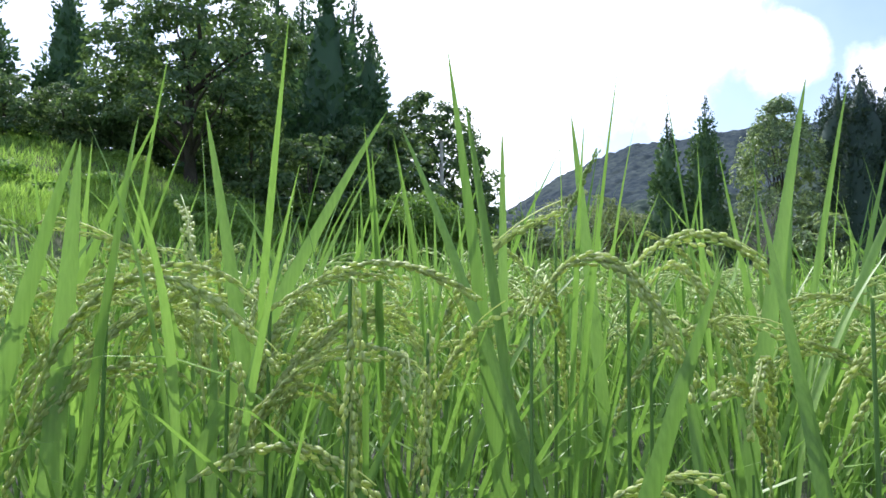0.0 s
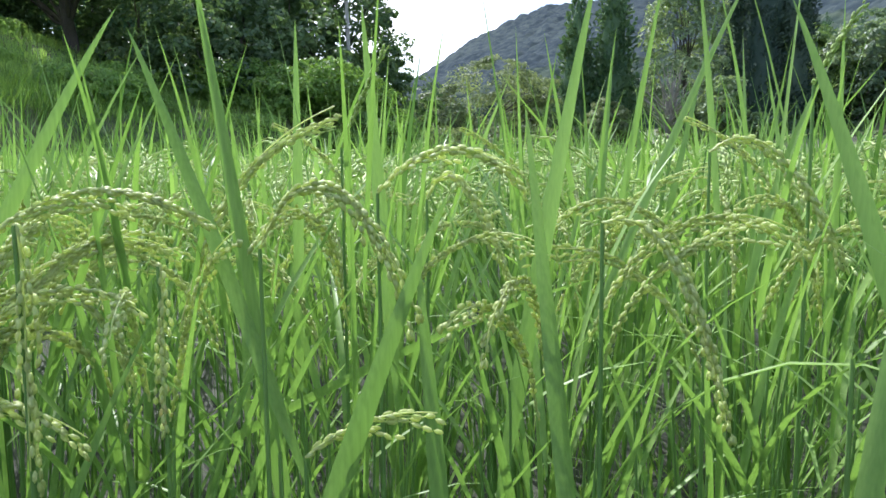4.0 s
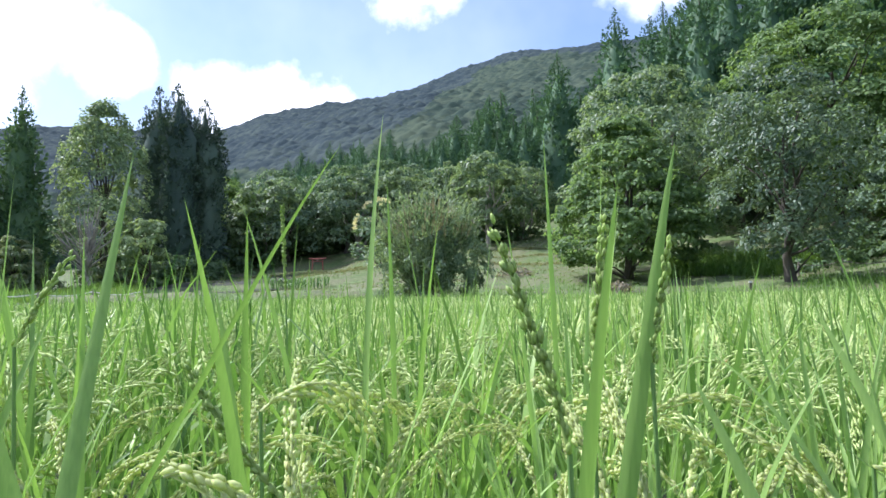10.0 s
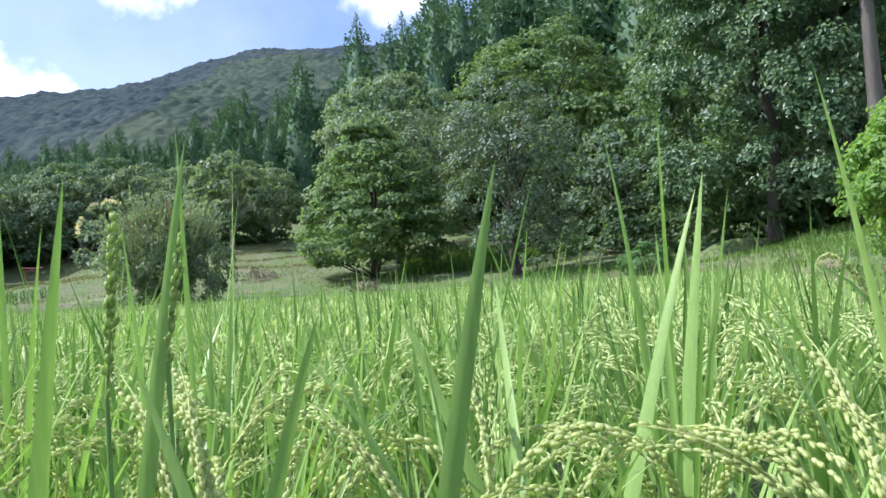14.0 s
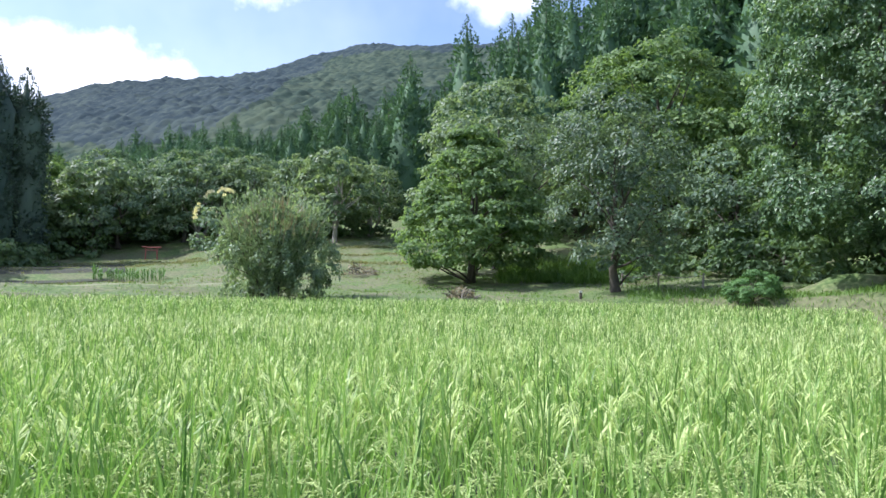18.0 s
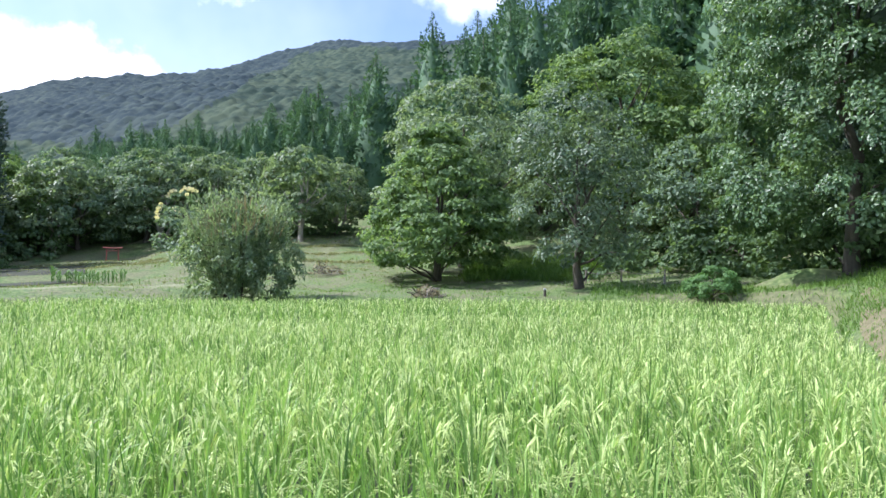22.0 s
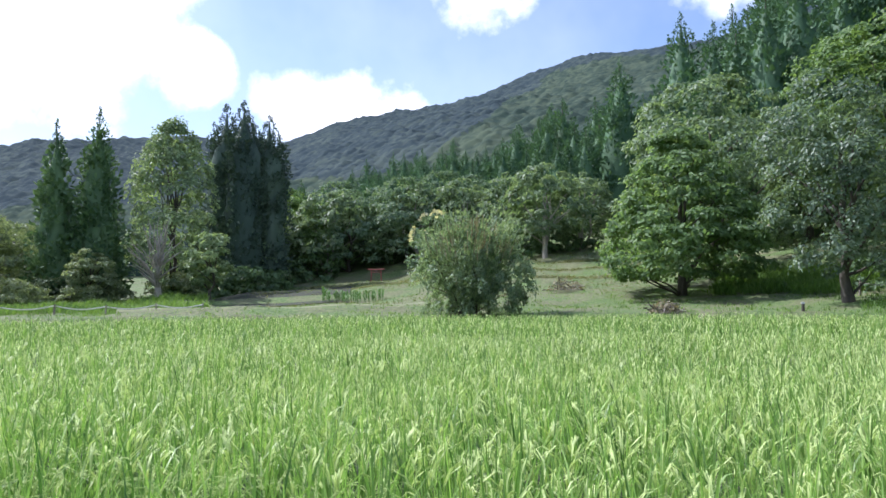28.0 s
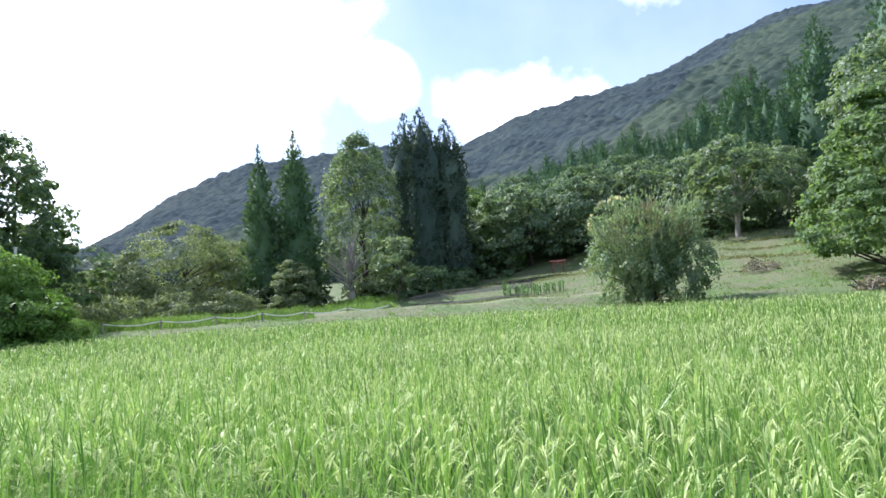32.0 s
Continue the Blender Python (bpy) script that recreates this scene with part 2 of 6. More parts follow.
def canopy(name, stops):
    """Closed forest seen from afar: broad patches of paler wood, leafy relief."""
    m, n, l = material(name)
    where = n.new("ShaderNodeNewGeometry")
    patch, clump = n.new("ShaderNodeTexNoise"), n.new("ShaderNodeTexNoise")
    for tex, size in ((patch, 0.02), (clump, 0.42)):
        tex.inputs["Scale"].default_value, tex.inputs["Detail"].default_value = size, 5.0
        l.new(where.outputs["Position"], tex.inputs["Vector"])
    value = None
    for source, weight, shift in ((patch.outputs["Fac"], 1.3, -1.1), (clump.outputs["Fac"], 2.0, 0.0)):
        add = n.new("ShaderNodeMath")
        add.operation = "MULTIPLY_ADD"
        l.new(source, add.inputs[0])
        add.inputs[1].default_value, add.inputs[2].default_value = weight, shift
        if value:
            l.new(value, add.inputs[2])
        value = add.outputs[0]
    tone = ramp(n, stops)
    l.new(value, tone.inputs[0])
    bsdf = n.new("ShaderNodeBsdfPrincipled")
    bsdf.inputs["Roughness"].default_value = 0.95
    bsdf.inputs["Specular IOR Level"].default_value = 0.1
    l.new(tone.outputs[0], bsdf.inputs["Base Color"])
    relief = n.new("ShaderNodeBump")
    relief.inputs["Strength"].default_value, relief.inputs["Distance"].default_value = 0.3, 0.3
    l.new(clump.outputs["Fac"], relief.inputs["Height"])
    l.new(relief.outputs[0], bsdf.inputs["Normal"])
    trans, mix = n.new("ShaderNodeBsdfTranslucent"), n.new("ShaderNodeMixShader")
    l.new(tone.outputs[0], trans.inputs["Color"])
    mix.inputs[0].default_value = 0.4
    l.new(bsdf.outputs[0], mix.inputs[1])
    l.new(trans.outputs[0], mix.inputs[2])
    l.new(mix.outputs[0], n.new("ShaderNodeOutputMaterial").inputs["Surface"])
    return m


# ridge forest: the blue of distance haze is mixed into the leaf colour
HAZY_WOOD = canopy("hazy_ridge_leaf", [(0.2, (0.044, 0.07, 0.086)), (0.55, (0.07, 0.1, 0.108)), (0.9, (0.105, 0.14, 0.128))])
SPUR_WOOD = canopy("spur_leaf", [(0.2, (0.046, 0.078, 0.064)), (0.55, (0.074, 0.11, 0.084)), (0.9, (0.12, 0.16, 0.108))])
BARK = rough_stuff("bark", [(0.2, (0.04, 0.035, 0.028)), (0.8, (0.12, 0.105, 0.085))], 3, 25, 0.95, 0.8, 0.03, (1, 1, 0.25))
PALE_BARK = rough_stuff("pale_bark", [(0.2, (0.20, 0.18, 0.15)), (0.8, (0.46, 0.43, 0.38))], 3, 25, 0.9, 0.6, 0.02, (1, 1, 0.3))
CEDAR_BARK = rough_stuff("cedar_bark", [(0.2, (0.055, 0.05, 0.043)), (0.8, (0.17, 0.155, 0.135))], 2, 18, 0.95, 0.8, 0.03, (1, 1, 0.12))
STONE = rough_stuff("stone", [(0.2, (0.20, 0.19, 0.17)), (0.8, (0.44, 0.42, 0.38))], 3, 30, 0.9, 0.5, 0.02)
VERMILION = rough_stuff("vermilion_paint", [(0.2, (0.20, 0.05, 0.045)), (0.8, (0.33, 0.10, 0.08))], 5, 40, 0.6, 0.2, 0.005)
ROPE = rough_stuff("white_rope", [(0.2, (0.50, 0.50, 0.48)), (0.8, (0.75, 0.75, 0.72))], 9, 80, 0.8, 0.2, 0.003)
POST = rough_stuff("weathered_post", [(0.2, (0.16, 0.14, 0.12)), (0.8, (0.36, 0.33, 0.29))], 5, 40, 0.9, 0.4, 0.01, (1, 1, 0.2))
CONCRETE = rough_stuff("concrete", [(0.2, (0.40, 0.40, 0.38)), (0.8, (0.58, 0.57, 0.54))], 3, 40, 0.85, 0.2, 0.004)
SIGN_WHITE = rough_stuff("white_cap", [(0.2, (0.60, 0.60, 0.58)), (0.8, (0.78, 0.78, 0.76))], 6, 40, 0.5, 0.1, 0.003)


def ground_material():
    """Meadow, earth and mown straw mixed over the land by noise."""
    m, n, l = material("meadow_ground")
    where = n.new("ShaderNodeNewGeometry")
    coarse, fine, soil = (n.new("ShaderNodeTexNoise") for _ in range(3))
    for tex, s in ((coarse, 0.16), (fine, 6.0), (soil, 0.55)):
        tex.inputs["Scale"].default_value, tex.inputs["Detail"].default_value = s, 7.0
        l.new(where.outputs["Position"], tex.inputs["Vector"])
    green = ramp(n, [(0.3, (0.05, 0.10, 0.025)), (0.55, (0.11, 0.17, 0.05)), (0.75, (0.18, 0.23, 0.09))])
    l.new(fine.outputs["Fac"], green.inputs[0])
    straw = ramp(n, [(0.3, (0.085, 0.105, 0.045)), (0.7, (0.19, 0.20, 0.10))])
    l.new(fine.outputs["Fac"], straw.inputs[0])
    pick = ramp(n, [(0.40, (0, 0, 0)), (0.58, (1, 1, 1))])
    l.new(soil.outputs["Fac"], pick.inputs[0])
    mix = n.new("ShaderNodeMix")
    mix.data_type = "RGBA"
    l.new(pick.outputs[0], mix.inputs["Factor"])
    l.new(green.outputs[0], mix.inputs["A"])
    l.new(straw.outputs[0], mix.inputs["B"])
    bsdf = n.new("ShaderNodeBsdfPrincipled")
    bsdf.inputs["Roughness"].default_value = 0.95
    l.new(mix.outputs["Result"], bsdf.inputs["Base Color"])
    relief = n.new("ShaderNodeBump")
    relief.inputs["Strength"].default_value, relief.inputs["Distance"].default_value = 0.7, 0.06
    l.new(fine.outputs["Fac"], relief.inputs["Height"])
    l.new(relief.outputs[0], bsdf.inputs["Normal"])
    l.new(bsdf.outputs[0], n.new("ShaderNodeOutputMaterial").inputs["Surface"])
    return m


MEADOW = ground_material()
# wet paddy soil; its dark tone also paints the shade below the oaks
MUD_AND_SHADE = rough_stuff("paddy_mud_and_shade", [(0.2, (0.02, 0.028, 0.012)), (0.8, (0.045, 0.05, 0.025))], 3, 25, 0.8, 0.5, 0.02)


# ---- mesh helpers ----
def np_mesh(name, pieces):
    """One mesh from (vertices, faces, material) pieces; the faces of a piece all have the same number of corners."""
    mesh = bpy.data.meshes.new(name)
    mats, vs, loops, starts, index = [], [], [], [], []
    at, lat = 0, 0
    for v, f, mat in pieces:
        v, f = np.asarray(v, float).reshape(-1, 3), np.asarray(f, np.int64)
        if mat not in mats:
            mats.append(mat)
        vs.append(v)
        loops.append((f + at).ravel())
        starts.append(lat + np.arange(len(f)) * f.shape[1])
        index.append(np.full(len(f), mats.index(mat)))
        at, lat = at + len(v), lat + f.size
    vs, loops, starts, index = np.concatenate(vs), np.concatenate(loops), np.concatenate(starts), np.concatenate(index)
    mesh.vertices.add(len(vs))
    mesh.vertices.foreach_set("co", vs.astype(np.float32).ravel())
    mesh.loops.add(len(loops))
    mesh.loops.foreach_set("vertex_index", loops.astype(np.int32))
    mesh.polygons.add(len(starts))
    mesh.polygons.foreach_set("loop_start", starts.astype(np.int32))
    mesh.polygons.foreach_set("material_index", index.astype(np.int32))
    for mat in mats:
        mesh.materials.append(mat)
    mesh.update(calc_edges=True)
    return mesh


def smooth(mesh):
    mesh.polygons.foreach_set("use_smooth", np.ones(len(mesh.polygons), dtype=bool))
    return mesh


def part(name, mesh, parent=None, label=""):
    ob = new(name, mesh)
    ob.parent = parent
    return tagged(ob, label)


def tube(points, radii, sides=7, mat=None):
    """A tapered round stem along a line of points, closed at the end."""
    p, r = np.asarray(points, float), np.asarray(radii, float)
    along = np.gradient(p, axis=0)
    along /= np.linalg.norm(along, axis=1, keepdims=True) + 1e-9
    ref = np.where(np.abs(along[:, 2:3]) > 0.9, np.array([[1.0, 0, 0]]), np.array([[0, 0, 1.0]]))
    u = np.cross(along, ref)
    u /= np.linalg.norm(u, axis=1, keepdims=True) + 1e-9
    w = np.cross(along, u)
    a = np.linspace(0, 2 * np.pi, sides, endpoint=False)
    v = p[:, None] + r[:, None, None] * (np.cos(a)[None, :, None] * u[:, None] + np.sin(a)[None, :, None] * w[:, None])
    i, j = np.meshgrid(np.arange(len(p) - 1), np.arange(sides), indexing="ij")
    k = (j + 1) % sides
    f = np.stack([i * sides + j, i * sides + k, (i + 1) * sides + k, (i + 1) * sides + j], -1).reshape(-1, 4)
    return v.reshape(-1, 3), f, mat


def unit(v):
    return v / (np.linalg.norm(v, axis=-1, keepdims=True) + 1e-9)


def leaf_cards(rng, centre, out, length, width, fold=0.25, mat=None, face=None):
    """Folded leaves (four corners and a crease) at the centres, pointing roughly along out, their upper side towards face."""
    n = len(centre)
    d = unit(out)
    side = unit(np.cross(d, rng.normal(size=(n, 3)) if face is None else face))
    nor = np.cross(side, d)
    L = (length * rng.uniform(0.6, 1.25, n))[:, None]
    W = (width * rng.uniform(0.7, 1.2, n))[:, None]
    base = centre - d * L * 0.5
    tip = centre + d * L * 0.5 - nor * L * 0.08
    lft = centre - side * W * 0.5 + nor * W * fold
    rgt = centre + side * W * 0.5 + nor * W * fold
    v = np.stack([base, rgt, tip, lft], 1).reshape(-1, 3)
    i = np.arange(n)[:, None] * 4
    f = np.concatenate([i + np.array([[0, 1, 2]]), i + np.array([[0, 2, 3]])], 1).reshape(-1, 3)
    return v, f, mat


def blades(base, heading, lean, bend, length, width, seg=4, keel=False, mat=None, twist=0.0):
    """Grass blades: heading (radians), lean from upright at the foot, further bend towards the tip."""
    n = len(base)
    s = np.linspace(0, 1, seg + 1)
    mid = (s[1:] + s[:-1]) / 2
    th = lean[:, None] + bend[:, None] * mid[None] ** 1.7
    step = length[:, None] / seg
    hor = np.concatenate([np.zeros((n, 1)), np.cumsum(np.sin(th) * step, 1)], 1)
    ver = np.concatenate([np.zeros((n, 1)), np.cumsum(np.cos(th) * step, 1)], 1)
    hx, hy = np.cos(heading), np.sin(heading)
    c = np.stack([base[:, :1] + hor * hx[:, None], base[:, 1:2] + hor * hy[:, None], base[:, 2:] + ver], -1)
    face = heading + np.pi / 2 + twist
    wide = np.stack([np.cos(face), np.sin(face), 0 * face], -1)[:, None]
    prof = np.clip(s * 6 + 0.2, 0, 1) * np.clip((1 - s) * 1.9, 0.0, 1) ** 0.8
    w = width[:, None, None] * 0.5 * prof[None, :, None]
    if keel:
        th2 = lean[:, None] + bend[:, None] * s[None] ** 1.7
        up = np.stack([-np.cos(th2) * hx[:, None], -np.cos(th2) * hy[:, None], np.sin(th2)], -1)
        v = np.stack([c - wide * w + up * w * 0.35, c, c + wide * w + up * w * 0.35], 2)
        k = 3
    else:
        v = np.stack([c - wide * w, c + wide * w], 2)
        k = 2
    per = (seg + 1) * k
    q = []
    for i in range(seg):
        for j in range(k - 1):
            a = i * k + j
            q.append((a, a + 1, a + k + 1, a + k))
    f = (np.arange(n)[:, None, None] * per + np.array(q)[None]).reshape(-1, 4)
    return v.reshape(-1, 3), f, mat


def grains(centre, along, length, width, rings=1, mat=None):
    """Spindle-shaped grains, four-sided."""
    n = len(centre)
    d = unit(along)
    u = unit(np.cross(d, np.array([[0.31, 0.52, 0.79]])))
    w = np.cross(d, u)
    L, W = np.reshape(length, (-1, 1)) * np.ones((n, 1)), np.reshape(width, (-1, 1)) * np.ones((n, 1))
    rows = [centre - d * L / 2]
    spots = [0.0] if rings == 1 else [-0.2, 0.22]
    for sp in spots:
        for a in (0, 1, 2, 3):
            off = (u, w, -u, -w)[a]
            rows.append(centre + d * L * sp + off * W / 2)
    rows.append(centre + d * L / 2)
    v = np.stack(rows, 1)
    per = v.shape[1]
    t = []
    for a in range(4):
        b = (a + 1) % 4
        t.append((0, 1 + b, 1 + a))
        for r in range(len(spots) - 1):
            o = 1 + 4 * r
            t += [(o + a, o + b, o + 4 + b), (o + a, o + 4 + b, o + 4 + a)]
        o = 1 + 4 * (len(spots) - 1)
        t.append((o + a, o + b, per - 1))
    f = (np.arange(n)[:, None, None] * per + np.array(t)[None]).reshape(-1, 3)
    return v.reshape(-1, 3), f, mat


# ---- the land ----
FIELD = np.array([(-14.0, -3.0), (-20.0, 3.0), (-25.0, 11.0), (-24.6, 17.0), (-20.5, 23.3), (-13.0, 27.0), (-5.0, 28.2), (2.0, 28.3), (7.5, 27.2), (12.3, 23.0), (10.4, 19.3), (8.2, 15.2), (6.6, 12.0), (4.25, 7.2), (3.4, 5.35), (2.1, 3.05), (1.55, 2.1), (1.3, 1.3), (1.15, 0.6), (0.9, -1.3), (-6.0, -2.2)])
R_KEYS = (0, 5, 12, 22, 29, 36, 45, 60, 80, 110, 160, 330, 430, 900)
LAND = {
    -140: (0, 0, 0.1, 0.8, 1.6, 2.2, 3, 4, 6, 10, 18, 45, 40, 10),
    -100: (0, 0, 0.3, 3.2, 5.8, 7.2, 8.6, 10, 12, 16, 24, 60, 55, 20),
    -88: (0, 0, 0.2, 2.6, 5.0, 6.3, 7.6, 9, 11, 15, 22, 50, 45, 15),
    -76: (0, 0, 0, 1.2, 3.0, 3.9, 4.8, 6, 8, 10, 15, 35, 30, 10),
    -67: (0, 0, 0, 0.6, 3.0, 3.4, 3.6, 4, 5, 7, 10, 20, 18, 10),
    -62.5: (0, 0, 0, 0.2, 2.1, 2.3, 2.2, 2.2, 3, 5, 9, 22, 24, 10),
    -59: (0, 0, 0, 0, 0.7, 0.8, 0.9, 1.2, 2, 5, 9, 31, 30, 10),
    -54: (0, 0, 0, 0, 0.75, 0.85, 0.95, 1.2, 2, 5, 11, 48, 45, 10),
    -50: (0, 0, 0, 0, 0.75, 0.85, 0.95, 1.2, 2, 5, 12, 61.5, 57, 15),
    -46: (0, 0, 0, 0, 0.75, 0.85, 1.0, 1.3, 2, 6, 14, 65, 60, 20),
    -38: (0, 0, 0, 0, 0.75, 0.85, 1.0, 1.6, 3, 7, 18, 64, 60, 20),
    -34: (0, 0, 0, 0, 0.75, 0.85, 1.1, 2.2, 4.5, 9, 22, 62, 60, 20),
    -29: (0, 0, 0, 0, 0.75, 0.85, 1.2, 2.6, 6.0, 11, 26, 74, 70, 20),
    -23: (0, 0, 0, 0, 0.75, 0.85, 1.4, 3.1, 7.5, 14, 32, 82, 80, 20),
    -16: (0, 0, 0, 0, 0.75, 0.9, 2.0, 4.8, 9, 17, 36, 93, 90, 20),
    -8: (0, 0, 0, 0, 0.75, 1.0, 2.3, 5.2, 10, 19, 39, 105, 95, 25),
    1: (0, 0, 0, 0, 0.75, 1.2, 2.3, 5.5, 11, 22, 44, 107, 100, 30),
    10: (0, 0, 0, 0.5, 0.8, 1.4, 2.7, 6.5, 14, 27, 52, 120, 110, 30),
    25: (0, 0.2, 0.3, 0.9, 1.1, 2.0, 4, 9, 17, 31, 58, 130, 120, 40),
    45: (0, 0.28, 0.4, 1.6, 3, 5, 8, 14, 22, 36, 60, 130, 120, 40),
    65: (0, 0.28, 0.4, 1.2, 2.2, 4, 6, 10, 17, 28, 48, 100, 90, 30),
    100: (0, 0, 0.2, 0.5, 1, 1.6, 2.4, 4, 7, 13, 24, 60, 50, 10),
    160: (0, 0, 0.1, 0.3, 0.6, 1, 1.5, 2.5, 4, 8, 15, 40, 36, 10),
    220: (0, 0, 0.1, 0.8, 1.6, 2.2, 3, 4, 6, 10, 18, 45, 40, 10),
}
LAND_A = np.array(sorted(LAND))
LAND_Z = np.array([LAND[a] for a in sorted(LAND)], float)


def outside(x, y):
    """Distance beyond the field's edge (negative inside it)."""
    p = np.stack([np.ravel(x), np.ravel(y)], -1)
    a, b = FIELD, np.roll(FIELD, -1, 0)
    best, inside = np.full(len(p), 1e9), np.zeros(len(p), bool)
    for (ax, ay), (bx, by) in zip(a, b):
        dx, dy = bx - ax, by - ay
        t = np.clip(((p[:, 0] - ax) * dx + (p[:, 1] - ay) * dy) / (dx * dx + dy * dy), 0, 1)
        best = np.minimum(best, np.hypot(p[:, 0] - ax - t * dx, p[:, 1] - ay - t * dy))
        cross = (ay > p[:, 1]) != (by > p[:, 1])
        inside ^= cross & (p[:, 0] < (bx - ax) * (p[:, 1] - ay) / ((by - ay) or 1e-9) + ax)
    return np.where(inside, -best, best).reshape(np.shape(x))


def wave(x, y, s, k):
    return np.sin(x / s + k) * np.cos(y / s * 1.13 + 2.1 * k) + 0.6 * np.sin(x / s * 1.9 + y / s * 1.3 + 3 * k)


def land(x, y):
    x, y = np.asarray(x, float), np.asarray(y, float)
    r, az = np.hypot(x, y), np.degrees(np.arctan2(x, y))
    az = np.where(az < -140, az + 360, az)
    i = np.clip(np.searchsorted(LAND_A, az) - 1, 0, len(LAND_A) - 2)
    fa = (az - LAND_A[i]) / (LAND_A[i + 1] - LAND_A[i])
    j = np.clip(np.searchsorted(R_KEYS, r) - 1, 0, len(R_KEYS) - 2)
    rk = np.array(R_KEYS, float)
    fr = np.clip((r - rk[j]) / (rk[j + 1] - rk[j]), 0, 1)
    z = (1 - fa) * ((1 - fr) * LAND_Z[i, j] + fr * LAND_Z[i, j + 1]) + fa * ((1 - fr) * LAND_Z[i + 1, j] + fr * LAND_Z[i + 1, j + 1])
    z = z + 0.06 * wave(x, y, 1.7, 0.4) * np.clip(r / 20, 0, 1) + np.clip((r - 70) / 250, 0, 1) * 2.6 * wave(x, y, 31, 1.3)
    # dike and field terraces below the shrine
    side = np.clip((az + 44) / 4, 0, 1) * np.clip((-9 - az) / 4, 0, 1)
    z = z + side * (0.28 * np.exp(-((r - 34) / 0.7) ** 2) + 0.18 * np.tanh((r - 47) / 0.3) - 0.18 * np.tanh((r - 53) / 3))
    o = outside(x, y)
    t = np.clip(o / 1.3, 0, 1)
    return z * t * t * (3 - 2 * t)


def ground():
    az = np.radians(np.concatenate([np.arange(-180, -105, 5.0), np.arange(-105, 66, 0.9), np.arange(66, 180, 5.0)]))
    rad = np.concatenate([np.linspace(0.3, 6, 14), np.linspace(6.6, 40, 62), np.geomspace(41, 130, 34), np.geomspace(138, 430, 30), np.geomspace(500, 3000, 6)])
    A, R = np.meshgrid(az, rad)
    x, y = R * np.sin(A), R * np.cos(A)
    z = land(x, y)
    z[-5:] = 0
    n = len(az)
    v = np.concatenate([np.stack([x, y, z], -1).reshape(-1, 3), [[0, 0, 0]]])
    i, j = np.meshgrid(np.arange(len(rad) - 1), np.arange(n), indexing="ij")
    k = (j + 1) % n
    f = np.stack([i * n + j, i * n + k, (i + 1) * n + k, (i + 1) * n + j], -1).reshape(-1, 4)
    fan = np.stack([np.arange(n), np.full(n, len(v) - 1), (np.arange(n) + 1) % n], -1)
    mesh = smooth(np_mesh("ground", [(v, f[:, ::-1], MEADOW), (v, fan, MEADOW)]))
    tagged(new("ground", mesh), "grassy valley ground rising into wooded mountains", "ground", kind="structure")


ground()
mud = bpy.data.meshes.new("paddy")
mud.from_pydata([(x, y, 0.012) for x, y in FIELD], [], [tuple(range(len(FIELD)))])
mud.materials.append(MUD_AND_SHADE)
tagged(new("paddy_soil", mud), "dark wet soil of the rice paddy", "soil", kind="structure")


# ---- rice ----
LANE = np.array([(-0.16, -0.14), (-0.25, 0.0), (-0.16, 0.02), (-0.12, 0.14), (-0.17, 0.26), (-0.08, 0.3), (0.0, 0.31), (0.12, 0.27), (-0.1, 0.2), (-0.24, 0.1)])


def lane_gap(x, y):
    """Distance from the parted strip in which the rice was pushed aside."""
    best = np.full(np.shape(x), 1e9)
    for (ax, ay), (bx, by) in zip(LANE[:-1], LANE[1:]):
        dx, dy = bx - ax, by - ay
        t = np.clip(((x - ax) * dx + (y - ay) * dy) / (dx * dx + dy * dy), 0, 1)
        best = np.minimum(best, np.hypot(x - ax - t * dx, y - ay - t * dy))
    return best


def hills(rng, r0, r1, row, gap, a0=-118, a1=75, clear=0.30):
    """Planting places in rows between two distances from the lane."""
    n = int(2 * r1 / min(row, gap)) + 2
    i, j = np.meshgrid(np.arange(-n // 2, n // 2), np.arange(-n // 2, n // 2))
    u, v = i.ravel() * row, j.ravel() * gap
    ok = np.hypot(u, v) < r1 + 1
    u, v = u[ok], v[ok]
    u, v = u + rng.normal(0, row * 0.2, len(u)), v + rng.normal(0, gap * 0.2, len(v))
    c, s = math.cos(radians(28)), math.sin(radians(28))
    x, y = u * c + v * s, -u * s + v * c
    r, az = np.hypot(x, y), np.degrees(np.arctan2(x, y))
    ok = (r >= r0) & (r < r1) & (az > a0) & (az < a1) & (lane_gap(x, y) > clear)
    ok[ok] &= outside(x[ok], y[ok]) < -0.05
    return np.stack([x[ok], y[ok], np.zeros(ok.sum())], -1)


def spread(rng, base, k, foot, low, high):
    """k copies of every base, scattered round its foot and raised."""
    b = np.repeat(base, k, 0)
    a = rng.uniform(0, 2 * np.pi, len(b))
    b = b + np.stack([np.cos(a) * foot * rng.random(len(b)), np.sin(a) * foot * rng.random(len(b)), rng.uniform(low, high, len(b))], -1)
    return b, a


def swath(x, y):
    """Slow change of the crop's height over the field."""
    return 1 + 0.035 * wave(x, y, 1.3, 0.7) + 0.02 * wave(x, y, 0.45, 2.2) + 0.06 * np.exp(-((x - 0.4) ** 2 + (y - 1.2) ** 2) / 0.7)


